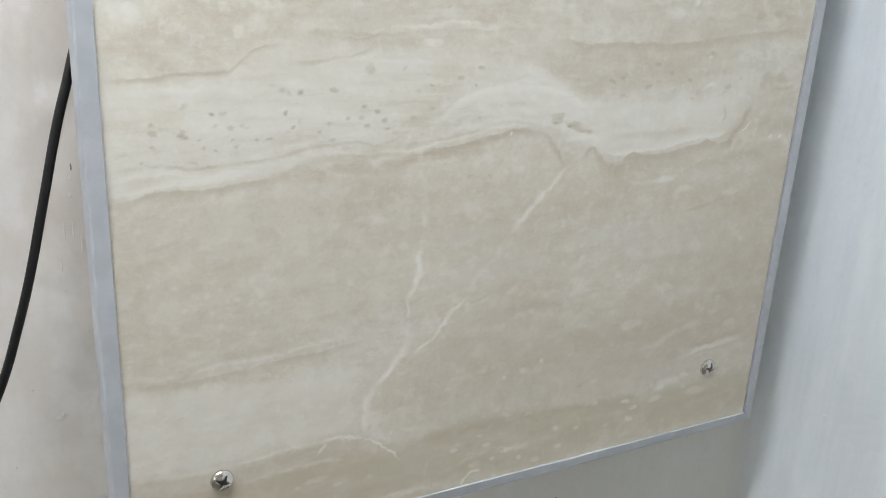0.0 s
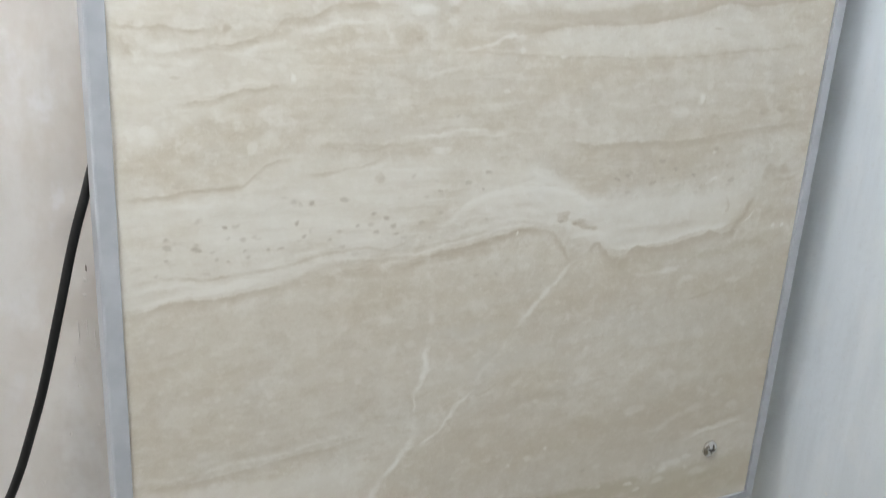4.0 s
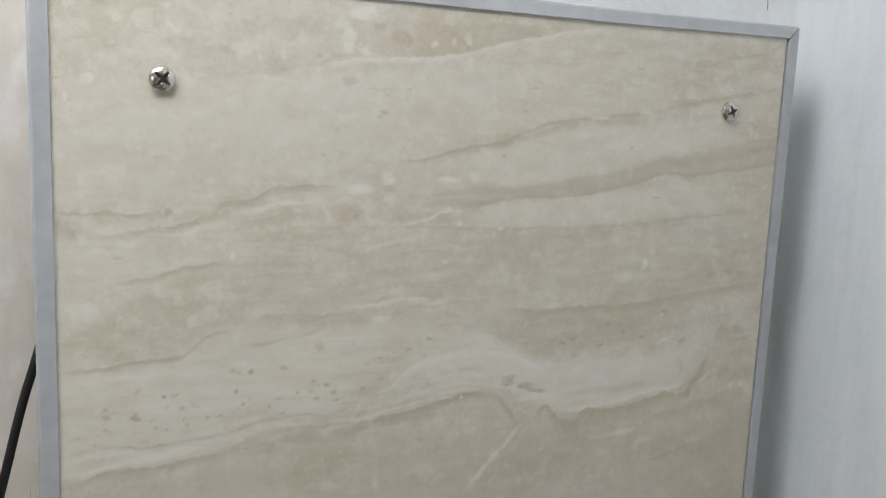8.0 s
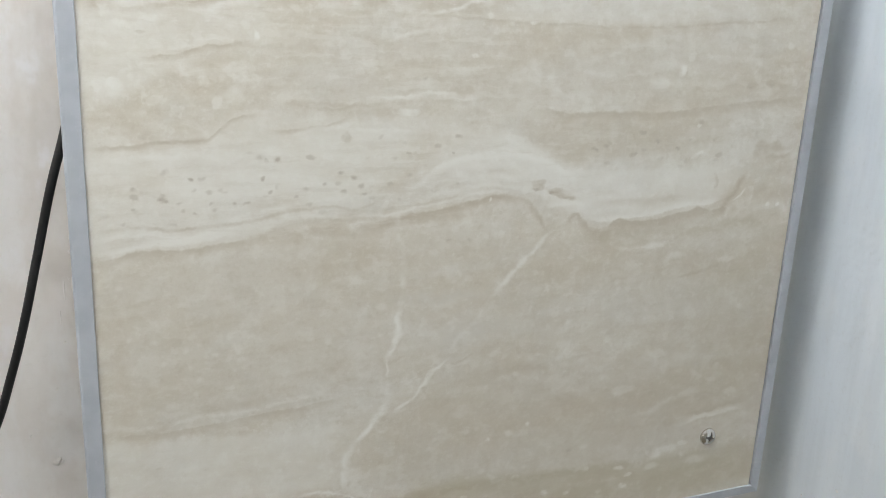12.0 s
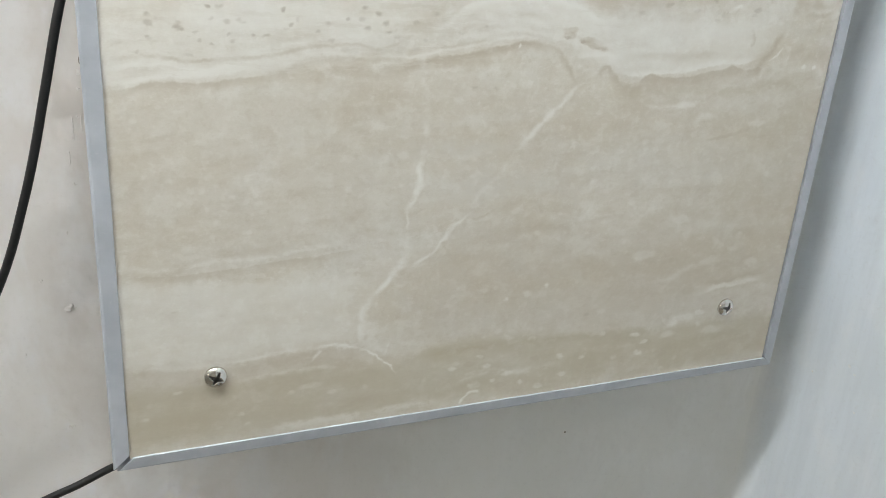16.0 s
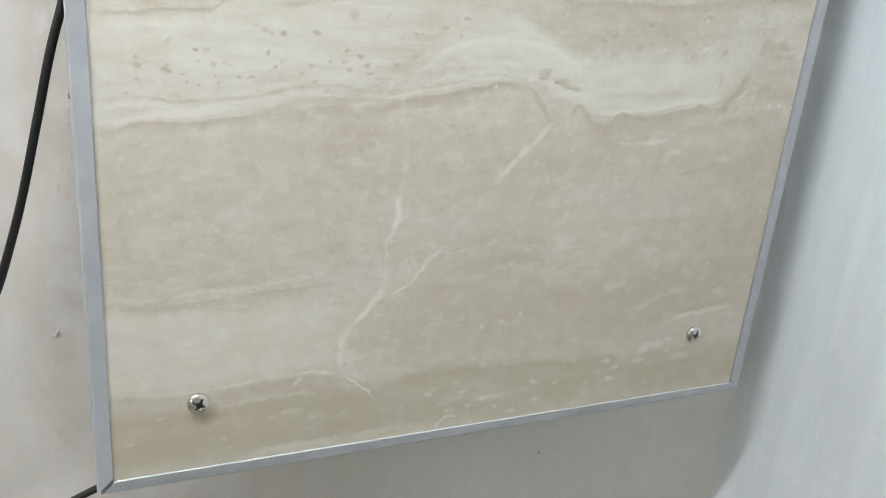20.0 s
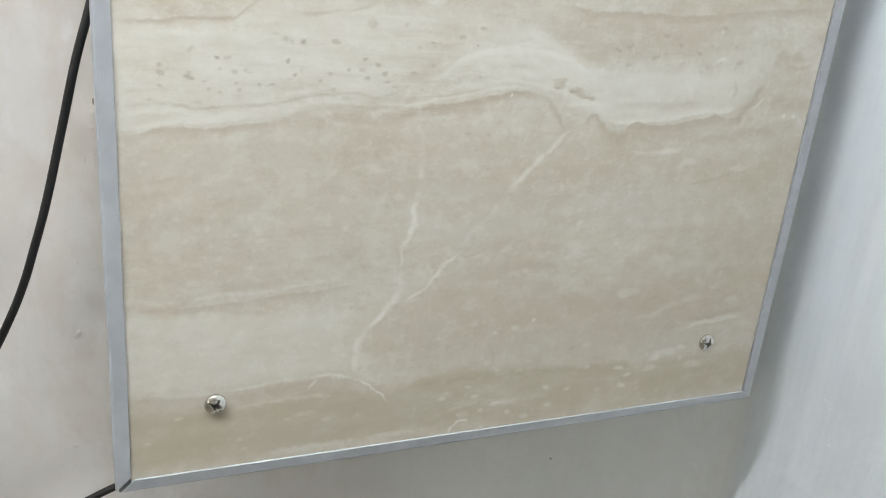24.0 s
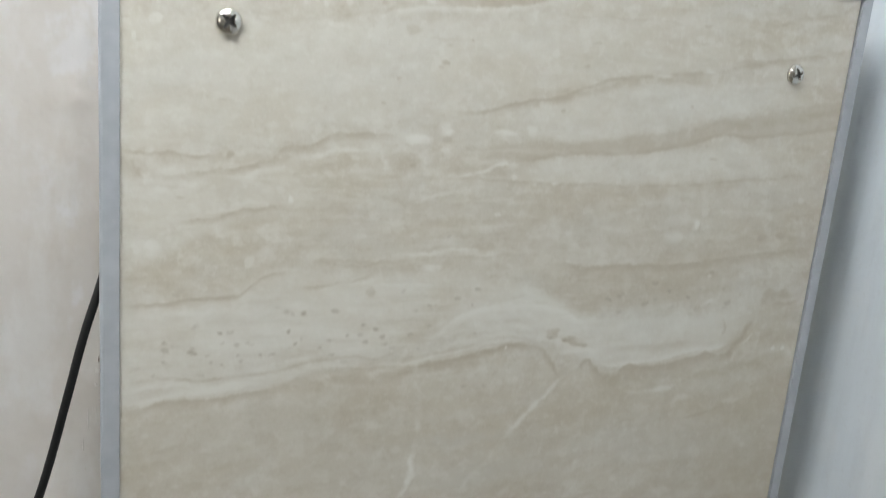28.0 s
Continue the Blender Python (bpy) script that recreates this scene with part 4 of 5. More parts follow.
    m.patch(0.442, 0.556, 0.0072, 0.0015, 0.49, D, 0.30)
    m.patch(0.518, 0.578, 0.0072, 0.0015, 0.49, D, 0.30)
    m.patch(0.343, 0.548, 0.0072, 0.0015, 0.49, D, 0.30)
    m.patch(0.323, 0.566, 0.0103, 0.0014, 0.37, D, 0.30)
    m.patch(0.499, 0.570, 0.0103, 0.0014, 0.37, D, 0.30)
    m.patch(0.439, 0.505, 0.0032, 0.0018, 0.49, D, 0.30)
    m.patch(0.318, 0.496, 0.0032, 0.0018, 0.49, D, 0.30)
    m.patch(0.336, 0.531, 0.0032, 0.0018, 0.49, D, 0.30)
    m.patch(0.174, 0.495, 0.0032, 0.0018, 0.49, D, 0.30)
    m.patch(0.407, 0.528, 0.0098, 0.0019, 0.41, W, 0.40)
    m.patch(0.449, 0.534, 0.0098, 0.0019, 0.41, W, 0.40)
    m.patch(0.498, 0.545, 0.0219, 0.0044, 0.44, D, 0.30)
    # small crumbs along the upper beds
    m.patch(0.199, 0.469, 0.0106, 0.0054, 0.61, W, 0.55)
    m.patch(0.223, 0.477, 0.0082, 0.0038, 0.56, W, 0.55)
    m.patch(0.223, 0.470, 0.0078, 0.0051, 0.54, D, 0.55)
    m.vein([(0.259, 0.474), (0.265, 0.478), (0.275, 0.476), (0.286, 0.477)], 0.0017, 0.0031, 0.61, W, whole=True)
    m.patch(0.294, 0.481, 0.0051, 0.0029, 0.41, W, 0.50)
    m.patch(0.172, 0.464, 0.0051, 0.0029, 0.41, W, 0.50)
    m.patch(0.223, 0.462, 0.0051, 0.0029, 0.41, W, 0.50)
    m.patch(0.278, 0.456, 0.0039, 0.0021, 0.44, D, 0.40)
    m.patch(0.167, 0.412, 0.0039, 0.0021, 0.44, D, 0.40)
    m.patch(0.200, 0.450, 0.0039, 0.0021, 0.44, D, 0.40)
    m.patch(0.460, 0.408, 0.0051, 0.0046, 0.56, W, 0.50)
    m.patch(0.439, 0.395, 0.0111, 0.0050, 0.34, W, 0.50)
    m.patch(0.467, 0.418, 0.0043, 0.0048, 0.34, W, 0.40)
    m.patch(0.573, 0.430, 0.0043, 0.0048, 0.34, W, 0.40)
    m.patch(0.553, 0.397, 0.0072, 0.0033, 0.41, D, 0.40)
    m.patch(0.567, 0.394, 0.0072, 0.0033, 0.41, D, 0.40)
    m.patch(0.535, 0.395, 0.0072, 0.0033, 0.41, D, 0.40)
    m.patch(0.114, 0.441, 0.0042, 0.0015, 0.54, D, 0.40)
    m.patch(0.038, 0.424, 0.0042, 0.0015, 0.54, D, 0.40)
    m.patch(0.079, 0.435, 0.0037, 0.0035, 0.44, W, 0.50)
    m.patch(0.098, 0.419, 0.0041, 0.0020, 0.37, D, 0.40)
    m.patch(0.136, 0.424, 0.0041, 0.0020, 0.37, D, 0.40)
    m.vein([(0.068, 0.385), (0.072, 0.389), (0.077, 0.389), (0.083, 0.384)], 0.0012, 0.0016, 0.49, D)
    m.patch(0.084, 0.380, 0.0042, 0.0060, 0.49, W, 0.50)
    m.patch(0.020, 0.392, 0.0068, 0.0053, 0.51, W, 0.55)
    m.patch(0.008, 0.389, 0.0034, 0.0048, 0.41, W, 0.55)
    m.patch(0.175, 0.355, 0.0044, 0.0056, 0.41, D, 0.50)
    m.vein([(0.131, 0.379), (0.147, 0.377), (0.173, 0.376), (0.186, 0.380)], 0.0013, 0.0034, 0.49, D)
    m.patch(0.223, 0.373, 0.0080, 0.0035, 0.54, W, 0.50)
    m.patch(0.124, 0.339, 0.0030, 0.0020, 0.53, STONE_PORE, 0.30)
    m.patch(0.115, 0.327, 0.0030, 0.0020, 0.53, STONE_PORE, 0.30)
    m.patch(0.066, 0.328, 0.0030, 0.0020, 0.53, STONE_PORE, 0.30)
    m.patch(0.262, 0.354, 0.0030, 0.0020, 0.53, STONE_PORE, 0.30)
    m.patch(0.383, 0.343, 0.0030, 0.0020, 0.53, STONE_PORE, 0.30)
    m.patch(0.116, 0.339, 0.0023, 0.0018, 0.46, STONE_PORE, 0.30)
    m.patch(0.120, 0.317, 0.0023, 0.0018, 0.46, STONE_PORE, 0.30)
    m.patch(0.158, 0.322, 0.0023, 0.0018, 0.46, STONE_PORE, 0.30)
    m.patch(0.258, 0.341, 0.0023, 0.0018, 0.46, STONE_PORE, 0.30)
    m.patch(0.221, 0.342, 0.0023, 0.0018, 0.46, STONE_PORE, 0.30)
    m.patch(0.445, 0.347, 0.0023, 0.0018, 0.46, STONE_PORE, 0.30)
    m.patch(0.462, 0.343, 0.0023, 0.0018, 0.46, STONE_PORE, 0.30)
    m.patch(0.477, 0.349, 0.0023, 0.0018, 0.46, STONE_PORE, 0.30)
    m.patch(0.422, 0.337, 0.0023, 0.0018, 0.46, STONE_PORE, 0.30)
    m.patch(0.488, 0.338, 0.0033, 0.0021, 0.67, W, 0.30)
    m.patch(0.484, 0.360, 0.0033, 0.0021, 0.67, W, 0.30)
    m.patch(0.582, 0.290, 0.0033, 0.0021, 0.67, W, 0.30)
    m.patch(0.334, 0.317, 0.0079, 0.0035, 0.44, D, 0.50)
    m.patch(0.349, 0.309, 0.0079, 0.0035, 0.44, D, 0.50)
    m.streaks(0.0, 0.24, 0.280, 0.355, 0.20)
    m.streaks(0.20, 0.40, 0.300, 0.350, 0.16)
    m.streaks(0.0, 0.30, 0.385, 0.470, 0.20)
    m.streaks(0.26, 0.60, 0.340, 0.470, 0.10)
    m.streaks(0.30, 0.60, 0.500, 0.600, 0.12)
    m.pits(0.01, 0.26, 0.300, 0.355, 0.46, 84, 0.28)
    m.pits(0.36, 0.53, 0.330, 0.365, 0.44, 85)
    m.flecks(70, 0.26, 0.24, 0.48)
    m.leave()
    gloss = m.noise(m.p, 30, 3, 0.5)
    relief = m.bump(m.noise(m.p, 320, 3, 0.6), 0.00012, 0.35)
    return m.done(m.color, m.step(gloss, 0.3, 0.7, 0.30, 0.40), 0.0, relief, 0.45)


def frame_material():
    m = Nodes("satin_grey_trim")
    p = m.coords()
    n = m.noise(p, 60, 3, 0.5)
    c = m.mix(m.step(n, 0.3, 0.7), (0.425, 0.450, 0.490, 1), (0.475, 0.500, 0.540, 1))
    c = m.mix(m.math("MULTIPLY", m.step(m.noise(p, 330, 3, 0.6), 0.60, 0.78), 0.25), c, (0.62, 0.63, 0.64, 1))
    return m.done(c, m.step(n, 0.3, 0.7, 0.42, 0.52), 0.10, m.bump(m.noise(p, 25, 2, 0.5), 0.0002, 0.4), 0.4)


def wall_material(name):
    """Painted plaster, brushed over filler: cream beside the panel, grey lower down for the panel's shade, cool white
    above for the lamp's light and pale blue round the corner.
    """
    m = Nodes(name)
    p = m.coords()
    x, y, z = m.split(p)
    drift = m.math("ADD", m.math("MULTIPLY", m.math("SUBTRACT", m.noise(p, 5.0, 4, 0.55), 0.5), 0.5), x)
    # shade below the panel and light above it, put into the back wall's colour
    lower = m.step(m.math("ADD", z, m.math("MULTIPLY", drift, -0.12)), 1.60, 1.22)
    c = m.mix(m.step(drift, -0.02, 0.34), CREAM_PAINT, m.mix(lower, LIT_WHITE, SHADE_GREY))
    # whiter towards the bottom of the cream side
    low_white = m.step(m.math("MULTIPLY_ADD", m.noise(p, 4, 4, 0.6), 0.3, z), 1.42, 1.12)
    c = m.mix(m.math("MULTIPLY", low_white, m.step(drift, 0.30, 0.05)), c, (0.752, 0.728, 0.698, 1))
    stain = m.noise(m.stretch(p, 1, 1, 0.7), 19, 6, 0.6, 0.4)
    warm = m.step(drift, 0.02, 0.30, 0.45, 0.10)
    c = m.mix(m.math("MULTIPLY", m.step(stain, 0.46, 0.70), warm), c, (0.640, 0.592, 0.540, 1))
    # touched-up cool white, in brushed patches
    touch = m.noise(m.stretch(p, 1.3, 1.3, 0.6, (3, 1, 6)), 13, 5, 0.58, 0.3)
    c = m.mix(m.math("MULTIPLY", m.step(touch, 0.50, 0.62), m.step(drift, 0.10, 0.40, 0.40, 0.15)), c, (0.790, 0.795, 0.805, 1))
    # brushed-on filler beside the panel
    strip = m.math("MULTIPLY", m.step(m.math("ADD", x, m.math("MULTIPLY", stain, 0.06)), -0.06, 0.0), m.step(x, 0.10, 0.03))
    smear = m.noise(m.stretch(p, 1, 1, 0.7), 26, 4, 0.55)
    c = m.mix(m.math("MULTIPLY", m.math("MULTIPLY", strip, m.step(smear, 0.46, 0.66)), 0.34), c, (0.570, 0.515, 0.465, 1))
    c = m.mix(m.math("MULTIPLY", m.math("MULTIPLY", strip, m.step(smear, 0.44, 0.34)), 0.45), c, (0.790, 0.790, 0.830, 1))
    # the blue wall round the corner, with upright brush marks
    brush = m.noise(m.stretch(p, 1, 1, 0.10), 42, 5, 0.6)
    blue = m.mix(m.step(brush, 0.36, 0.64), BLUE_PAINT, tuple(v * 1.07 for v in BLUE_PAINT[:3]) + (1,))
    blue = m.mix(m.math("MULTIPLY", m.step(m.noise(p, 7, 4, 0.55), 0.45, 0.70), 0.30), blue, (0.745, 0.775, 0.795, 1))
    c = m.mix(m.step(x, 0.655, 0.679), c, blue)
    scuff = m.noise(m.stretch(p, 1.2, 1.2, 0.75), 26, 4, 0.55)
    c = m.mix(m.math("MULTIPLY", m.step(scuff, 0.45, 0.75), 0.20), c, (0.86, 0.86, 0.86, 1))
    c = m.mix(m.math("MULTIPLY", m.step(m.noise(p, 240, 3, 0.6), 0.55, 0.72), 0.10), c, (0.48, 0.46, 0.43, 1))
    # relief: broad lumps everywhere, trowelled ridges in the filler
    beside = m.math("MULTIPLY", m.step(x, -0.065, -0.01), m.step(x, 0.10, 0.03))
    ridge = m.math("MULTIPLY", m.noise(m.stretch(p, 1, 1, 0.8), 36, 2, 0.45, 0.2), m.math("MULTIPLY_ADD", beside, 0.85, 0.15))
    height = m.math("MULTIPLY_ADD", ridge, 0.8, m.noise(p, 10, 4, 0.5, 0.3))
    nibs = m.bump(height, 0.009, 0.55)
    return m.done(c, m.step(stain, 0.3, 0.7, 0.40, 0.52), 0.0, nibs, 0.45)


def plain_material(name, a, b, rough, scale=20, metal=0.0, depth=0.0008):
    m = Nodes(name)
    p = m.coords()
    n = m.noise(p, scale, 4, 0.6)
    return m.done(m.mix(m.step(n, 0.3, 0.7), a, b), m.step(n, 0.3, 0.7, rough, min(1.0, rough * 1.25)), metal, m.bump(m.noise(p, scale * 6, 3, 0.6), depth, 0.4))


def cable_material():
    m = Nodes("black_cable_sheath")
    p = m.coords()
    dust = m.step(m.noise(p, 130, 4, 0.65), 0.60, 0.78)
    c = m.mix(m.math("MULTIPLY", dust, 0.22), (0.009, 0.009, 0.010, 1), (0.11, 0.105, 0.10, 1))
    return m.done(c, m.step(dust, 0, 1, 0.38, 0.65), 0.0, m.bump(m.noise(p, 400, 3, 0.6), 0.0002, 0.4))


def glow_material():
    m = Nodes("lit_tube")
    m.done((0.9, 0.9, 0.9, 1), 0.3)
    m.bsdf.inputs["Emission Color"].default_value = TUBE_COLOR
    m.bsdf.inputs["Emission Strength"].default_value = TUBE_LIGHT
    return m.mat


STONE = stone_material()
TRIM = frame_material()
CREAM_PAINT, SHADE_GREY = (0.645, 0.610, 0.578, 1), (0.735, 0.735, 0.705, 1)
LIT_WHITE, BLUE_PAINT = (0.840, 0.872, 0.900, 1), (0.668, 0.722, 0.776, 1)
WALL_PAINT = wall_material("brushed_wall_paint")
WALL_PLAIN = plain_material("grey_room_paint", (0.33, 0.325, 0.30, 1), (0.38, 0.37, 0.345, 1), 0.55, 8)
CEILING = plain_material("white_ceiling_paint", (0.66, 0.66, 0.65, 1), (0.71, 0.71, 0.70, 1), 0.7, 6)
FLOOR = plain_material("brown_floor_tile", (0.20, 0.18, 0.14, 1), (0.26, 0.23, 0.18, 1), 0.35, 7)
NICKEL = plain_material("nickel_plated_steel", (0.62, 0.60, 0.56, 1), (0.76, 0.74, 0.70, 1), 0.17, 260, 1.0, 0.00005)
BOARD = plain_material("grey_backing_board", (0.16, 0.15, 0.14, 1), (0.22, 0.21, 0.20, 1), 0.8, 40)
DARK = plain_material("dark_steel_and_slot_shade", (0.10, 0.10, 0.10, 1), (0.16, 0.16, 0.16, 1), 0.4, 90, 0.8)
CABLE = cable_material()
LAMP_WHITE = plain_material("white_lamp_housing", (0.80, 0.80, 0.80, 1), (0.84, 0.84, 0.84, 1), 0.4, 20)
GLOW = glow_material()
NIB = plain_material("white_paint_drop", (0.70, 0.69, 0.68, 1), (0.78, 0.77, 0.76, 1), 0.35, 200)
CREAM_NIB = plain_material("cream_paint_drop", (0.66, 0.63, 0.60, 1), (0.73, 0.70, 0.67, 1), 0.38, 90)
BLUE_NIB = plain_material("blue_white_paint_drop", (0.72, 0.75, 0.78, 1), (0.77, 0.79, 0.80, 1), 0.4, 200)
CRACK = plain_material("open_crack", (0.17, 0.15, 0.13, 1), (0.26, 0.23, 0.20, 1), 0.9, 300)


# ---- mesh helpers ----
def mesh_of(name, bm, material, smooth=False):
    data = bpy.data.meshes.new(name)
    bm.normal_update()
    for face in bm.faces:
        face.smooth = smooth
    bm.to_mesh(data)
    bm.free()
    data.materials.append(material)
    return data


def part(name, bm, material, parent, label="", smooth=False, at=(0, 0, 0)):
    ob = new(name, mesh_of(name, bm, material, smooth))
    ob.parent = parent
    ob.location = at
    if label:
        ob["label"] = label
    return ob


def box(lo, hi, bevel=0.0):
    bm = bmesh.new()
    made = bmesh.ops.create_cube(bm, size=1.0)
    size, mid = Vector(hi) - Vector(lo), (Vector(hi) + Vector(lo)) / 2
    bmesh.ops.transform(bm, matrix=Matrix.Translation(mid) @ Matrix.Diagonal((*size, 1)), verts=made["verts"])
    if bevel:
        bmesh.ops.bevel(bm, geom=bm.edges[:], offset=bevel, segments=2, affect="EDGES", profile=0.5)
    return bm


def wall_sheet(along, up, thick, lift, place):
    """A wall with an uneven face: place(a, z, depth) gives the point. lift(a, z) is the plaster's unevenness."""
    bm = bmesh.new()
    front = [[bm.verts.new(place(a, z, lift(a, z))) for z in up] for a in along]
    back = [[bm.verts.new(place(a, z, -thick)) for z in (up[0], up[-1])] for a in (along[0], along[-1])]
    for i in range(len(along) - 1):
        for j in range(len(up) - 1):
            bm.faces.new((front[i][j], front[i + 1][j], front[i + 1][j + 1], front[i][j + 1]))
    bm.faces.new((back[0][0], back[0][1], back[1][1], back[1][0]))
    bm.faces.new([front[i][0] for i in range(len(along))][::-1] + [back[0][0], back[1][0]])
    bm.faces.new([front[i][-1] for i in range(len(along))] + [back[1][1], back[0][1]])
    bm.faces.new([front[0][j] for j in range(len(up))] + [back[0][1], back[0][0]])
    bm.faces.new([front[-1][j] for j in range(len(up))][::-1] + [back[1][0], back[1][1]])
    bmesh.ops.recalc_face_normals(bm, faces=bm.faces)
    return bm


def steps(lo, near_lo, near_hi, hi, coarse, fine):
    """Grid lines that are close together in the middle stretch only."""
    a = [lo + (near_lo - lo) * i / coarse for i in range(coarse)] if near_lo > lo else []
    b = [near_lo + (near_hi - near_lo) * i / fine for i in range(fine)]
    c = [near_hi + (hi - near_hi) * i / coarse for i in range(coarse + 1)] if hi > near_hi else [near_hi]
    return a + b + c


def lift_back(x, z):
    n = noise.noise(Vector((x * 9, 0.3, z * 6)))
    return 0.0016 * n + 0.0007 * noise.noise(Vector((x * 30, 4.1, z * 22)))


def lift_right(y, z):
    return 0.0014 * noise.noise(Vector((1.7, y * 8, z * 6))) + 0.0006 * noise.noise(Vector((5.2, y * 28, z * 20)))


# ---- the room ----
FAR_Y = wall_y(RIGHT_X)
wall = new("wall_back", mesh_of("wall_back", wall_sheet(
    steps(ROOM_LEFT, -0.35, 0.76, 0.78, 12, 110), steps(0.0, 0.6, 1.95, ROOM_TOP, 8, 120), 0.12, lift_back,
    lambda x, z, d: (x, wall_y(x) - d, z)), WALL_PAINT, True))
tagged(wall, "off-white painted plaster wall with uneven filler and warm stains", "wall", kind="structure")
ROUND = 0.022                   # radius of the plastered corner
ROUND_X = RIGHT_X - ROUND
ROUND_Y = wall_y(ROUND_X) - ROUND * math.hypot(1, WALL_SLOPE)
TURN = math.pi / 2 + math.atan(WALL_SLOPE)


def round_corner(run, z, lift):
    """A point of the right wall: straight up to run 0, then round the corner on to the back wall."""
    if lift < -0.05:
        return (RIGHT_X - lift, ROUND_Y + run + (0.1 if run > 0 else 0.0), z)
    if run <= 0:
        return (RIGHT_X - lift, ROUND_Y + run, z)
    a = min(run / ROUND, TURN)
    return (ROUND_X + (ROUND - lift) * math.cos(a), ROUND_Y + (ROUND - lift) * math.sin(a), z)


def lift_round(run, z):
    k = min(max(run / (ROUND * TURN), 0.0), 1.0)
    return lift_right(ROUND_Y + min(run, 0.0), z) * (1 - k) + (lift_back(ROUND_X, z) - 0.00012) * k


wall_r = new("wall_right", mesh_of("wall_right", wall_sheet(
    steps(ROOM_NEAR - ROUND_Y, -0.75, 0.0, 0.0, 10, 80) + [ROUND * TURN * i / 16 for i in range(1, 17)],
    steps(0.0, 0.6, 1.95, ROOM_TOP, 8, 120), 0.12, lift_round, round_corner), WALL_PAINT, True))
for face in wall_r.data.polygons:
    face.use_smooth = len(face.vertices) == 4 and face.area < 0.2
tagged(wall_r, "pale blue-white painted plaster wall with small nibs", "wall", kind="structure")
tagged(new("wall_near", mesh_of("wall_near", box((ROOM_LEFT - 0.12, ROOM_NEAR - 0.12, 0), (RIGHT_X + 0.12, ROOM_NEAR, ROOM_TOP)), WALL_PLAIN)),
       "plain grey painted wall closing the room", "wall", kind="structure")


def pierced_wall():
    """The left wall, with an opening added for the unseen fill light."""
    bm = bmesh.new()
    near, far, x0, x1 = ROOM_NEAR, 0.35, ROOM_LEFT - 0.12, ROOM_LEFT
    for lo, hi in (((x0, near, 0), (x1, WIN_Y0, ROOM_TOP)), ((x0, WIN_Y1, 0), (x1, far, ROOM_TOP)),
                   ((x0, WIN_Y0, 0), (x1, WIN_Y1, WIN_Z0)), ((x0, WIN_Y0, WIN_Z1), (x1, WIN_Y1, ROOM_TOP))):
        piece = box(lo, hi)
        data = bpy.data.meshes.new("piece")
        piece.to_mesh(data)
        piece.free()
        bm.from_mesh(data)
        bpy.data.meshes.remove(data)
    return bm


tagged(new("wall_left", mesh_of("wall_left", pierced_wall(), WALL_PLAIN)), "plain grey painted wall with an opening added for the fill light", "wall", kind="structure")
# unseen window, added to hold the fill light
window = tagged(new("added_window"), "plain white window frame added round the unseen fill light", "window", kind="structure")
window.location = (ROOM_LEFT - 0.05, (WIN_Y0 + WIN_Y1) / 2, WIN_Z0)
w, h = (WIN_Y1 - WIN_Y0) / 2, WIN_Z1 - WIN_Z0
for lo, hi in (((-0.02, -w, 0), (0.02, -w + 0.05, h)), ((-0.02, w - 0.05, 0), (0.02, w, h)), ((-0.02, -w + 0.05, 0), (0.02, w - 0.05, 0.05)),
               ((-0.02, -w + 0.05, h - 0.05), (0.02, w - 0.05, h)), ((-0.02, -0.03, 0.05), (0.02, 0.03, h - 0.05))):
    part("added_window_frame", box(lo, hi, 0.003), LAMP_WHITE, window)

tagged(new("floor", mesh_of("floor", box((ROOM_LEFT - 0.12, ROOM_NEAR - 0.12, -0.1), (RIGHT_X + 0.12, 0.4, 0.0)), FLOOR)),
       "plain brown tiled floor of the room", "floor", kind="structure")
tagged(new("ceiling", mesh_of("ceiling", box((ROOM_LEFT - 0.12, ROOM_NEAR - 0.12, ROOM_TOP), (RIGHT_X + 0.12, 0.4, ROOM_TOP + 0.1)), CEILING)),
       "plain white painted ceiling", "ceiling", kind="structure")


# ---- tube lamp under the ceiling ----
def cylinder(radius, lo, hi, axis="X", segments=24):
    bm = bmesh.new()
    made = bmesh.ops.create_cone(bm, cap_ends=True, segments=segments, radius1=radius, radius2=radius, depth=hi - lo)
    turn = Matrix.Rotation(radians(90), 4, "Y") if axis == "X" else Matrix.Rotation(radians(90), 4, "X") if axis == "Y" else Matrix()
    shift = {"X": (1, 0, 0), "Y": (0, 1, 0), "Z": (0, 0, 1)}[axis]
    bmesh.ops.transform(bm, matrix=Matrix.Translation(Vector(shift) * (lo + hi) / 2) @ turn, verts=made["verts"])
    return bm


lamp = tagged(new("tube_lamp"), "white batten lamp with one lit tube under the ceiling", "lamp")
lamp.location = ((TUBE_X0 + TUBE_X1) / 2, TUBE_Y, ROOM_TOP)
half = (TUBE_X1 - TUBE_X0) / 2
part("housing", box((-half - 0.03, -0.03, -0.05), (half + 0.03, 0.03, 0.0), 0.004), LAMP_WHITE, lamp)
part("tube", cylinder(0.013, -half, half), GLOW, lamp, "lit white tube", True, (0, 0, TUBE_Z - ROOM_TOP))
for side in (-1, 1):
    part("end_cap", box((side * (half + 0.012) - 0.010, -0.016, TUBE_Z - ROOM_TOP - 0.018), (side * (half + 0.012) + 0.010, 0.016, -0.04), 0.003), LAMP_WHITE, lamp)


# ---- the framed stone tile ----
RAIL, LIP, DEPTH = 0.0116, 0.0016, 0.026
ROOT = Vector((TILE_W / 2, 0.0, Z0 - RAIL))
panel = tagged(new("framed_tile_panel"), "cream travertine tile in a grey metal frame with four screws", "wall panel")
panel.location = ROOT
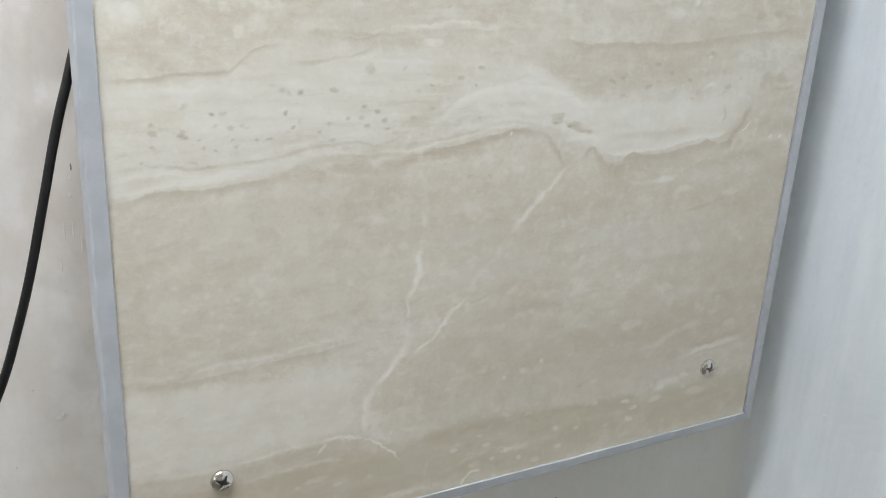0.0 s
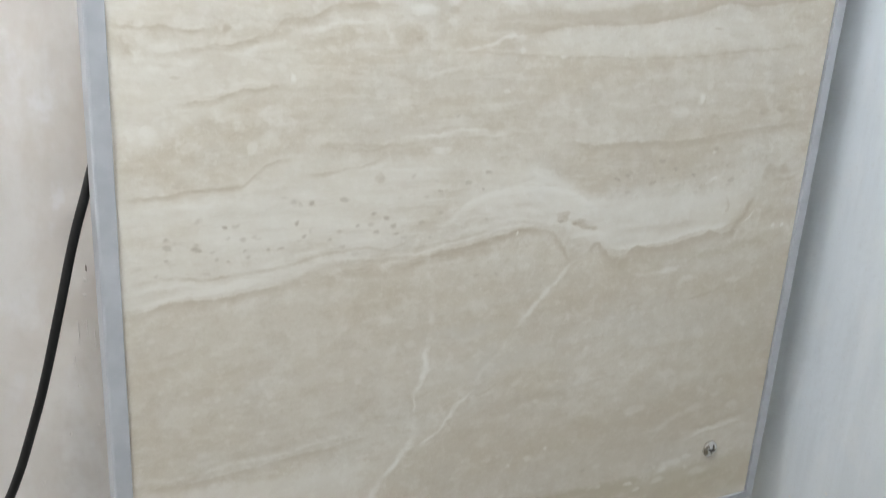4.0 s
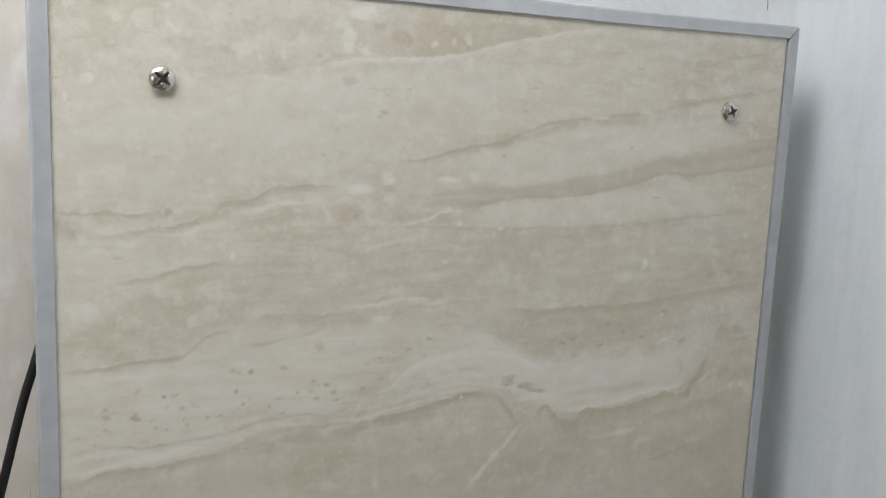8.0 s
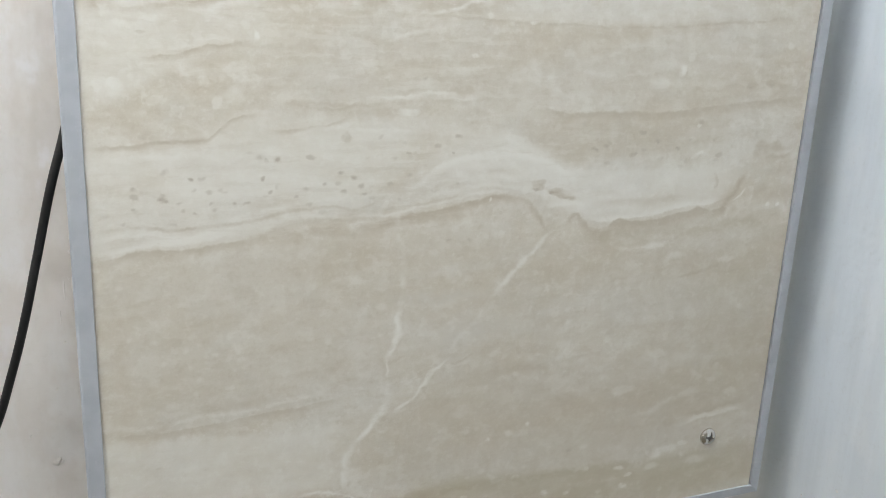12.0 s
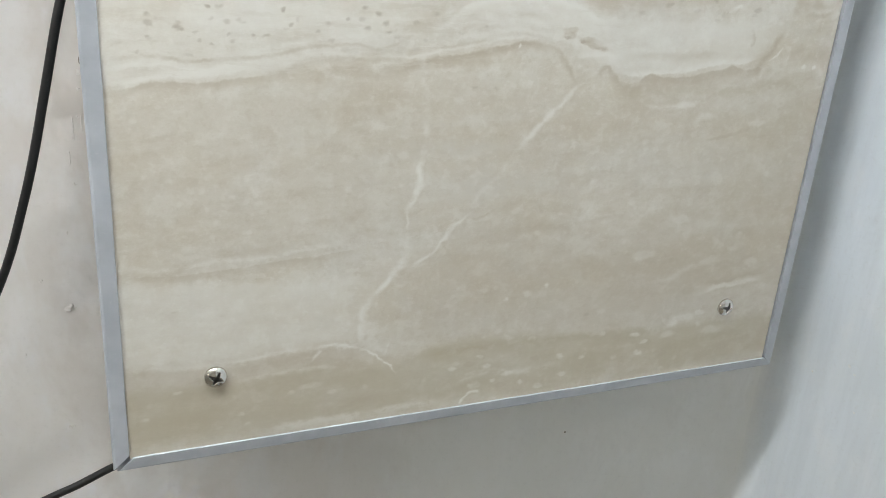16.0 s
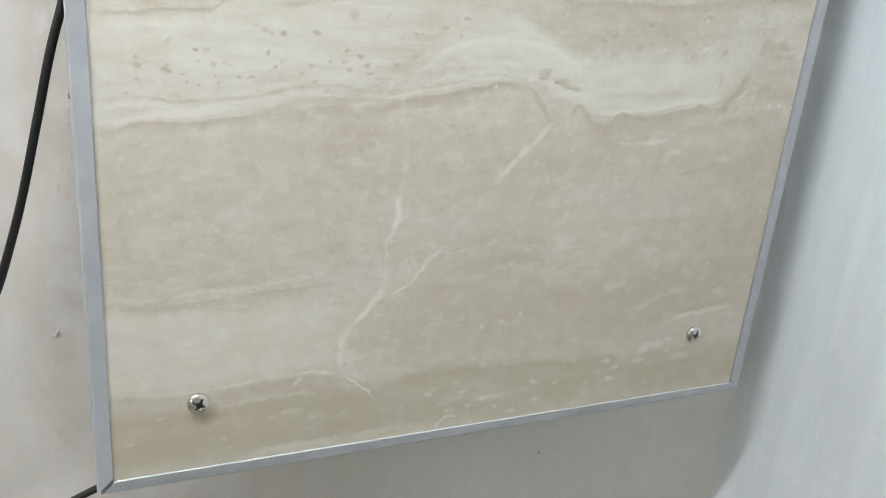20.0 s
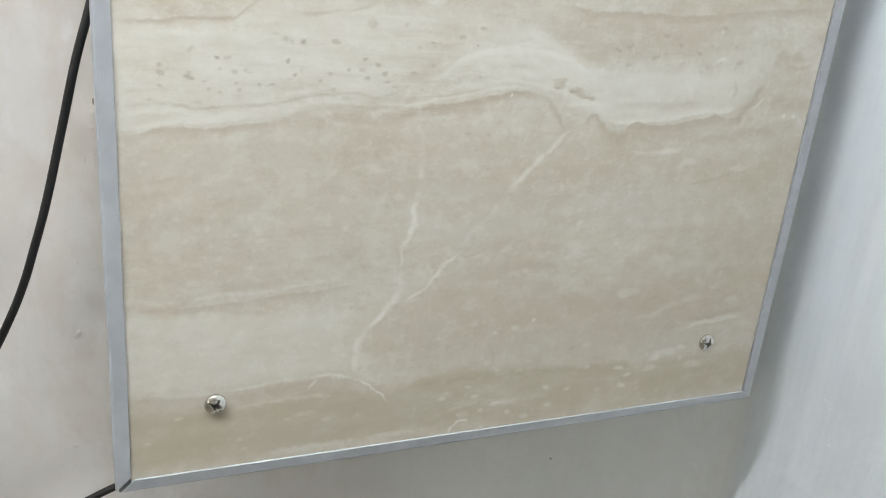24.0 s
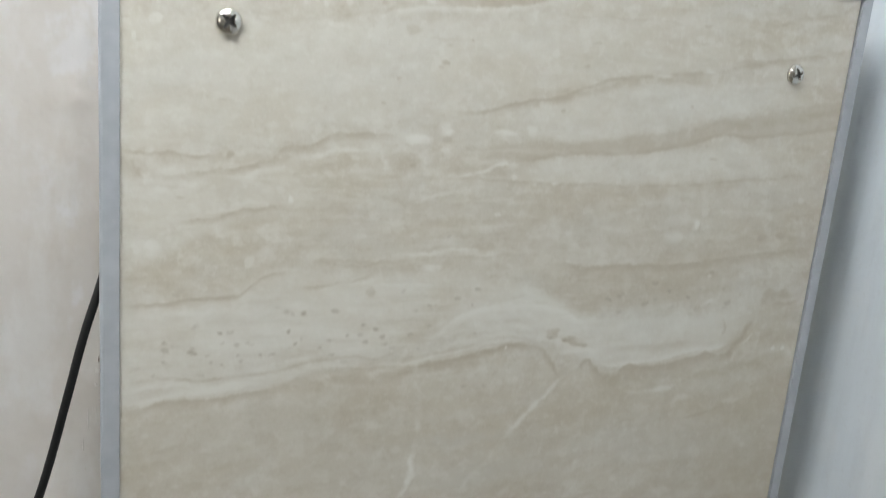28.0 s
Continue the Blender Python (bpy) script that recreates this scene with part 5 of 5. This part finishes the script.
CORNER = Vector((0, 0, Z0)) - ROOT


def tile_slab():
    bm = box((-0.0002, 0.0, -0.002), (TILE_W - 0.0021, 0.009, TILE_H + 0.003))
    bmesh.ops.bevel(bm, geom=[e for e in bm.edges if all(v.co.y < 0.001 for v in e.verts)], offset=0.0004, segments=1, affect="EDGES")
    return bm


part("tile", tile_slab(), STONE, panel, "cream beige veined travertine tile", at=CORNER)
part("backing_board", box((-0.002, 0.0095, -0.004), (TILE_W + 0.002, 0.024, TILE_H + 0.004)), BOARD, panel, at=CORNER)

def profile(cut, slope):
    """Cross-section of a rail: distance outwards and depth; cut: the bevel of its inner lip; slope: how its face falls back outwards."""
    return [(0.0, -LIP + cut), (cut * 0.8, -LIP), (0.0096, -LIP + slope * 0.9), (0.0108, -LIP + 0.0004 + slope), (0.0114, -LIP + 0.0012 + slope),
            (0.0116, -LIP + 0.0026 + slope), (RAIL, DEPTH), (0.0, DEPTH)]


def rail(length, gap_a, gap_b, cut, widths, slope, bow, seed):
    """A mitred rail along x from 0 to length, its outside towards +z; bow(s) lifts it along its run; widths: of its face at both ends, against the usual."""
    bm = bmesh.new()
    rings, count, section = [], 36, profile(cut, slope)
    for i in range(count + 1):
        s = i / count
        wave = bow(s) + 0.00022 * noise.noise(Vector((s * 7, seed, 0)))
        ring = []
        for u, y in section:
            lo, hi = -u + gap_a, length + u - gap_b
            ring.append(bm.verts.new((lo + (hi - lo) * s, y + 0.0002 * noise.noise(Vector((s * 5, seed, 3))), u * (widths[0] + (widths[1] - widths[0]) * s) + wave)))
        rings.append(ring)
    for a, b in zip(rings, rings[1:]):
        for k in range(len(section)):
            bm.faces.new((a[k], a[(k + 1) % len(section)], b[(k + 1) % len(section)], b[k]))
    bm.faces.new(rings[0][::-1])
    bm.faces.new(rings[-1])
    bmesh.ops.recalc_face_normals(bm, faces=bm.faces)
    return bm


def still(s):
    return 0.0


def sag(s):
    return -0.0016 * math.sin(math.pi * s) ** 1.2 * (0.7 + 0.5 * s)


for length, gaps, bow, m in (
        (TILE_W, (0.0, 0.0007, 0.0003, (1.06, 0.98), 0.0016), sag, pose(0, 0, TILE_H + 0.0006)),
        (TILE_W, (0.0006, 0.0024, 0.0004, (0.86, 0.94), 0.0008), still, pose(TILE_W, 0, 0, 0, 180, 0)),
        (TILE_H, (0.0011, 0.0012, 0.0002, (1.06, 0.92), 0.0006), still, pose(TILE_W - 0.0006, 0, TILE_H, 0, 90, 0)),
        (TILE_H, (0.0028, -0.0004, 0.0003, (1.02, 1.06), 0.0), still, pose(0, 0, 0, 0, -90, 0))):
    ob = part("frame_rail", rail(length, *gaps, bow, length * 9 + gaps[1] * 1e4), TRIM, panel, "satin grey metal edge trim")
    ob.matrix_basis = Matrix.Translation(CORNER) @ m


def recess(px, pz):
    """Below 1 inside the cross of tapering slots."""
    a, b = abs(px), abs(pz)
    return min(max(a / (0.0004 + 0.0016 * max(0.0, 1 - b / 0.0062)), b / 0.0060), max(b / (0.0004 + 0.0016 * max(0.0, 1 - a / 0.0062)), a / 0.0060))


def screw_head(seed):
    """A domed head with a worn cross recess."""
    bm = bmesh.new()
    radius, rise, rings, spokes = 0.0085, 0.0052, 34, 96
    grid = []
    for i in range(rings + 1):
        r = radius * (i / rings) ** 0.9
        row = []
        for k in range(spokes):
            a = 2 * math.pi * k / spokes
            h = rise * math.sqrt(max(0.0, 1 - 0.92 * (r / radius) ** 2))
            px, pz = r * math.cos(a), r * math.sin(a)
            arm = recess(px, pz)
            well = max(0.0, 1 - max(arm, 0.0)) if arm < 1 else 0.0
            cup = max(0.0, 1 - math.hypot(px, pz) / 0.0020)
            h -= 0.0036 * min(1.0, 3.0 * well) + 0.0006 * cup
            h += 0.00048 * noise.noise(Vector((px * 420, pz * 420, seed))) * min(1.0, 0.006 / max(r, 0.002) - 0.6)
            row.append(bm.verts.new((px, -h, pz)))
            if i == 0:
                break
        grid.append(row)
    for k in range(spokes):
        bm.faces.new((grid[0][0], grid[1][k], grid[1][(k + 1) % spokes]))
    for a, b in zip(grid[1:], grid[2:]):
        for k in range(spokes):
            bm.faces.new((a[k], b[k], b[(k + 1) % spokes], a[(k + 1) % spokes]))
    rim = [bm.verts.new((v.co.x, 0.0002, v.co.z)) for v in grid[-1]]
    for k in range(spokes):
        bm.faces.new((grid[-1][k], rim[k], rim[(k + 1) % spokes], grid[-1][(k + 1) % spokes]))
    bm.faces.new(rim)
    bmesh.ops.recalc_face_normals(bm, faces=bm.faces)
    return bm


for x, z, turn in ((0.064, 0.059, 28), (0.537, 0.063, 12), (0.066, 0.540, 40), (0.539, 0.538, 65)):
    head = part("screw", screw_head(x * 9 + z), NICKEL, panel, "nickel-plated domed cross-head screw", True, CORNER + Vector((x, -0.0001, z)))
    head.data.materials.append(DARK)
    # slot faces go dark: grime, and the recess's shade put into the colour
    for face in head.data.polygons:
        if face.center.y < -0.0005 and recess(face.center.x, face.center.z) < 0.80:
            face.material_index = 1
    head.rotation_euler = (0, radians(turn), 0)
    part("shank", cylinder(0.0035, 0.001, wall_y(x) + 0.004, "Y", 16), DARK, head)


# ---- the black cable behind the panel ----
def cable(points, radius):
    data = bpy.data.curves.new("power_cable", "CURVE")
    data.dimensions, data.bevel_depth, data.bevel_resolution, data.resolution_u = "3D", radius, 5, 10
    line = data.splines.new("BEZIER")
    line.bezier_points.add(len(points) - 1)
    for p, (x, y, z) in zip(line.bezier_points, points):
        p.co = (x, min(y, wall_y(x) - radius - 0.001), z + Z0)
        p.handle_left_type = p.handle_right_type = "AUTO"
    data.materials.append(CABLE)
    return data


wire = new("power_cable", cable([
    (0.150, 0.09, 1.41), (0.135, 0.09, 0.900), (0.104, 0.09, 0.670), (0.091, 0.09, 0.626), (0.070, 0.08, 0.540), (0.030, 0.055, 0.430), (-0.003, 0.038, 0.378),
    (-0.0150, 0.036, 0.342), (-0.0215, 0.037, 0.320), (-0.0337, 0.039, 0.270), (-0.0486, 0.042, 0.210), (-0.0575, 0.044, 0.180), (-0.0671, 0.046, 0.150), (-0.0785, 0.048, 0.122), (-0.094, 0.052, 0.090),
    (-0.125, 0.060, 0.040), (-0.142, 0.070, -0.020), (-0.130, 0.075, -0.070), (-0.095, 0.070, -0.080), (-0.051, 0.064, -0.066), (-0.014, 0.060, -0.048), (0.040, 0.050, -0.020), (0.120, 0.045, 0.030)], 0.0031))
tagged(wire, "black flexible cable looping out from behind the framed tile", "cable")


# ---- small marks in the plaster ----
def nib(rx, rz, depth, seed):
    """A flat uneven lump."""
    bm = bmesh.new()
    bmesh.ops.create_icosphere(bm, subdivisions=2, radius=1.0)
    for v in bm.verts:
        k = 1 + 0.35 * noise.noise(v.co * 1.7 + Vector((seed, 0, 0)))
        v.co = Vector((v.co.x * rx * k, v.co.y * depth, v.co.z * rz * k))
    return bm


def sliver(points, width):
    """A thin jagged crack: a narrow strip with depth."""
    bm = bmesh.new()
    rows = []
    for i, (x, z) in enumerate(points):
        w = width * (0.25 if i in (0, len(points) - 1) else 1.0)
        rows.append([bm.verts.new((x + dx * w, dy, z)) for dx, dy in ((-0.5, 0.0004), (0.0, -0.0006), (0.5, 0.0004), (0.0, 0.002))])
    for a, b in zip(rows, rows[1:]):
        for k in range(4):
            bm.faces.new((a[k], a[(k + 1) % 4], b[(k + 1) % 4], b[k]))
    bm.faces.new(rows[0][::-1])
    bm.faces.new(rows[-1])
    bmesh.ops.recalc_face_normals(bm, faces=bm.faces)
    return bm


def on_back(x, z, out=0.0):
    return (x, wall_y(x) - lift_back(x, z + Z0) - out, z + Z0)


def on_right(y, z, out=0.0):
    return (RIGHT_X - lift_right(y, z + Z0) - out, y, z + Z0)


def burr(size, seed):
    """A puckered spot in the paint: a low uneven bump with small folds."""
    bm = bmesh.new()
    rings, spokes = 7, 18
    rows = []
    for i in range(rings + 1):
        k = i / rings
        row = []
        for j in range(spokes):
            a = 2 * math.pi * j / spokes
            spread = size * k * (1 + 0.5 * noise.noise(Vector((math.cos(a) * 1.3, math.sin(a) * 1.3, seed))))
            fold = 0.5 + noise.noise(Vector((math.cos(a) * 2.2 * k, math.sin(a) * 2.2 * k, seed + 3)))
            row.append(bm.verts.new((spread * math.cos(a), 0.0003 - size * 0.34 * (1 - k * k) ** 2 * max(0.0, fold), spread * math.sin(a))))
        rows.append(row)
    for inner, outer in zip(rows, rows[1:]):
        for j in range(spokes):
            n = (j + 1) % spokes
            bm.faces.new((inner[j], inner[n], outer[n], outer[j]))
    bmesh.ops.remove_doubles(bm, verts=bm.verts, dist=1e-7)
    bmesh.ops.recalc_face_normals(bm, faces=bm.faces)
    return bm


for x, z, size, seed in ((-0.033, 0.083, 0.0062, 1.0), (-0.013, 0.268, 0.0034, 2.0), (-0.014, 0.257, 0.0028, 3.0), (-0.040, -0.025, 0.0040, 4.0), (-0.022, 0.185, 0.0030, 5.0),
                         (-0.068, 0.045, 0.0026, 6.0), (-0.016, 0.236, 0.0022, 7.0), (-0.010, 0.150, 0.0040, 8.0), (-0.030, 0.146, 0.0028, 9.0), (-0.052, 0.108, 0.0030, 10.0)):
    part("paint_nib", burr(size, seed), CREAM_NIB, wall, smooth=True, at=on_back(x, z))
for x, z, length, width in ((-0.020, 0.228, 0.020, 0.0007), (-0.014, 0.232, 0.014, 0.0006), (-0.009, 0.222, 0.016, 0.0007), (-0.024, 0.205, 0.012, 0.0006)):
    part("paint_run", nib(width, length / 2, 0.0004, x * 90), CREAM_NIB, wall, smooth=True, at=on_back(x, z))
for x, z, rx, rz in ((-0.012, 0.277, 0.0006, 0.0026), (0.425, -0.100, 0.0014, 0.0011)):
    part("paint_nib", nib(rx, rz, 0.0005, x * 40), CRACK, wall, at=on_back(x, z))
for y, z, r, paint in ((0.046, 0.292, 0.0016, NIB), (0.006, -0.031, 0.0014, NIB), (-0.036, -0.002, 0.0022, BLUE_NIB), (-0.044, -0.008, 0.0016, BLUE_NIB), (-0.011, 0.572, 0.0014, BLUE_NIB), (0.045, 0.250, 0.0010, BLUE_NIB), (-0.055, -0.045, 0.0016, BLUE_NIB)):
    part("paint_nib", nib(0.0005, r * 0.8, r, y * 40), paint, wall_r, at=on_right(y, z, 0.0014 if y > 0.04 else 0.0))
part("crack", sliver([(-0.002, 0.010), (0.0, 0.004), (0.004, -0.003), (0.008, -0.010), (0.011, -0.019)], 0.0020), CRACK, wall, at=on_back(0.613, 0.681))
part("crack", sliver([(0.0, 0.006), (0.002, 0.0), (0.0015, -0.006)], 0.0012), CRACK, wall, at=on_back(0.626, 0.643))
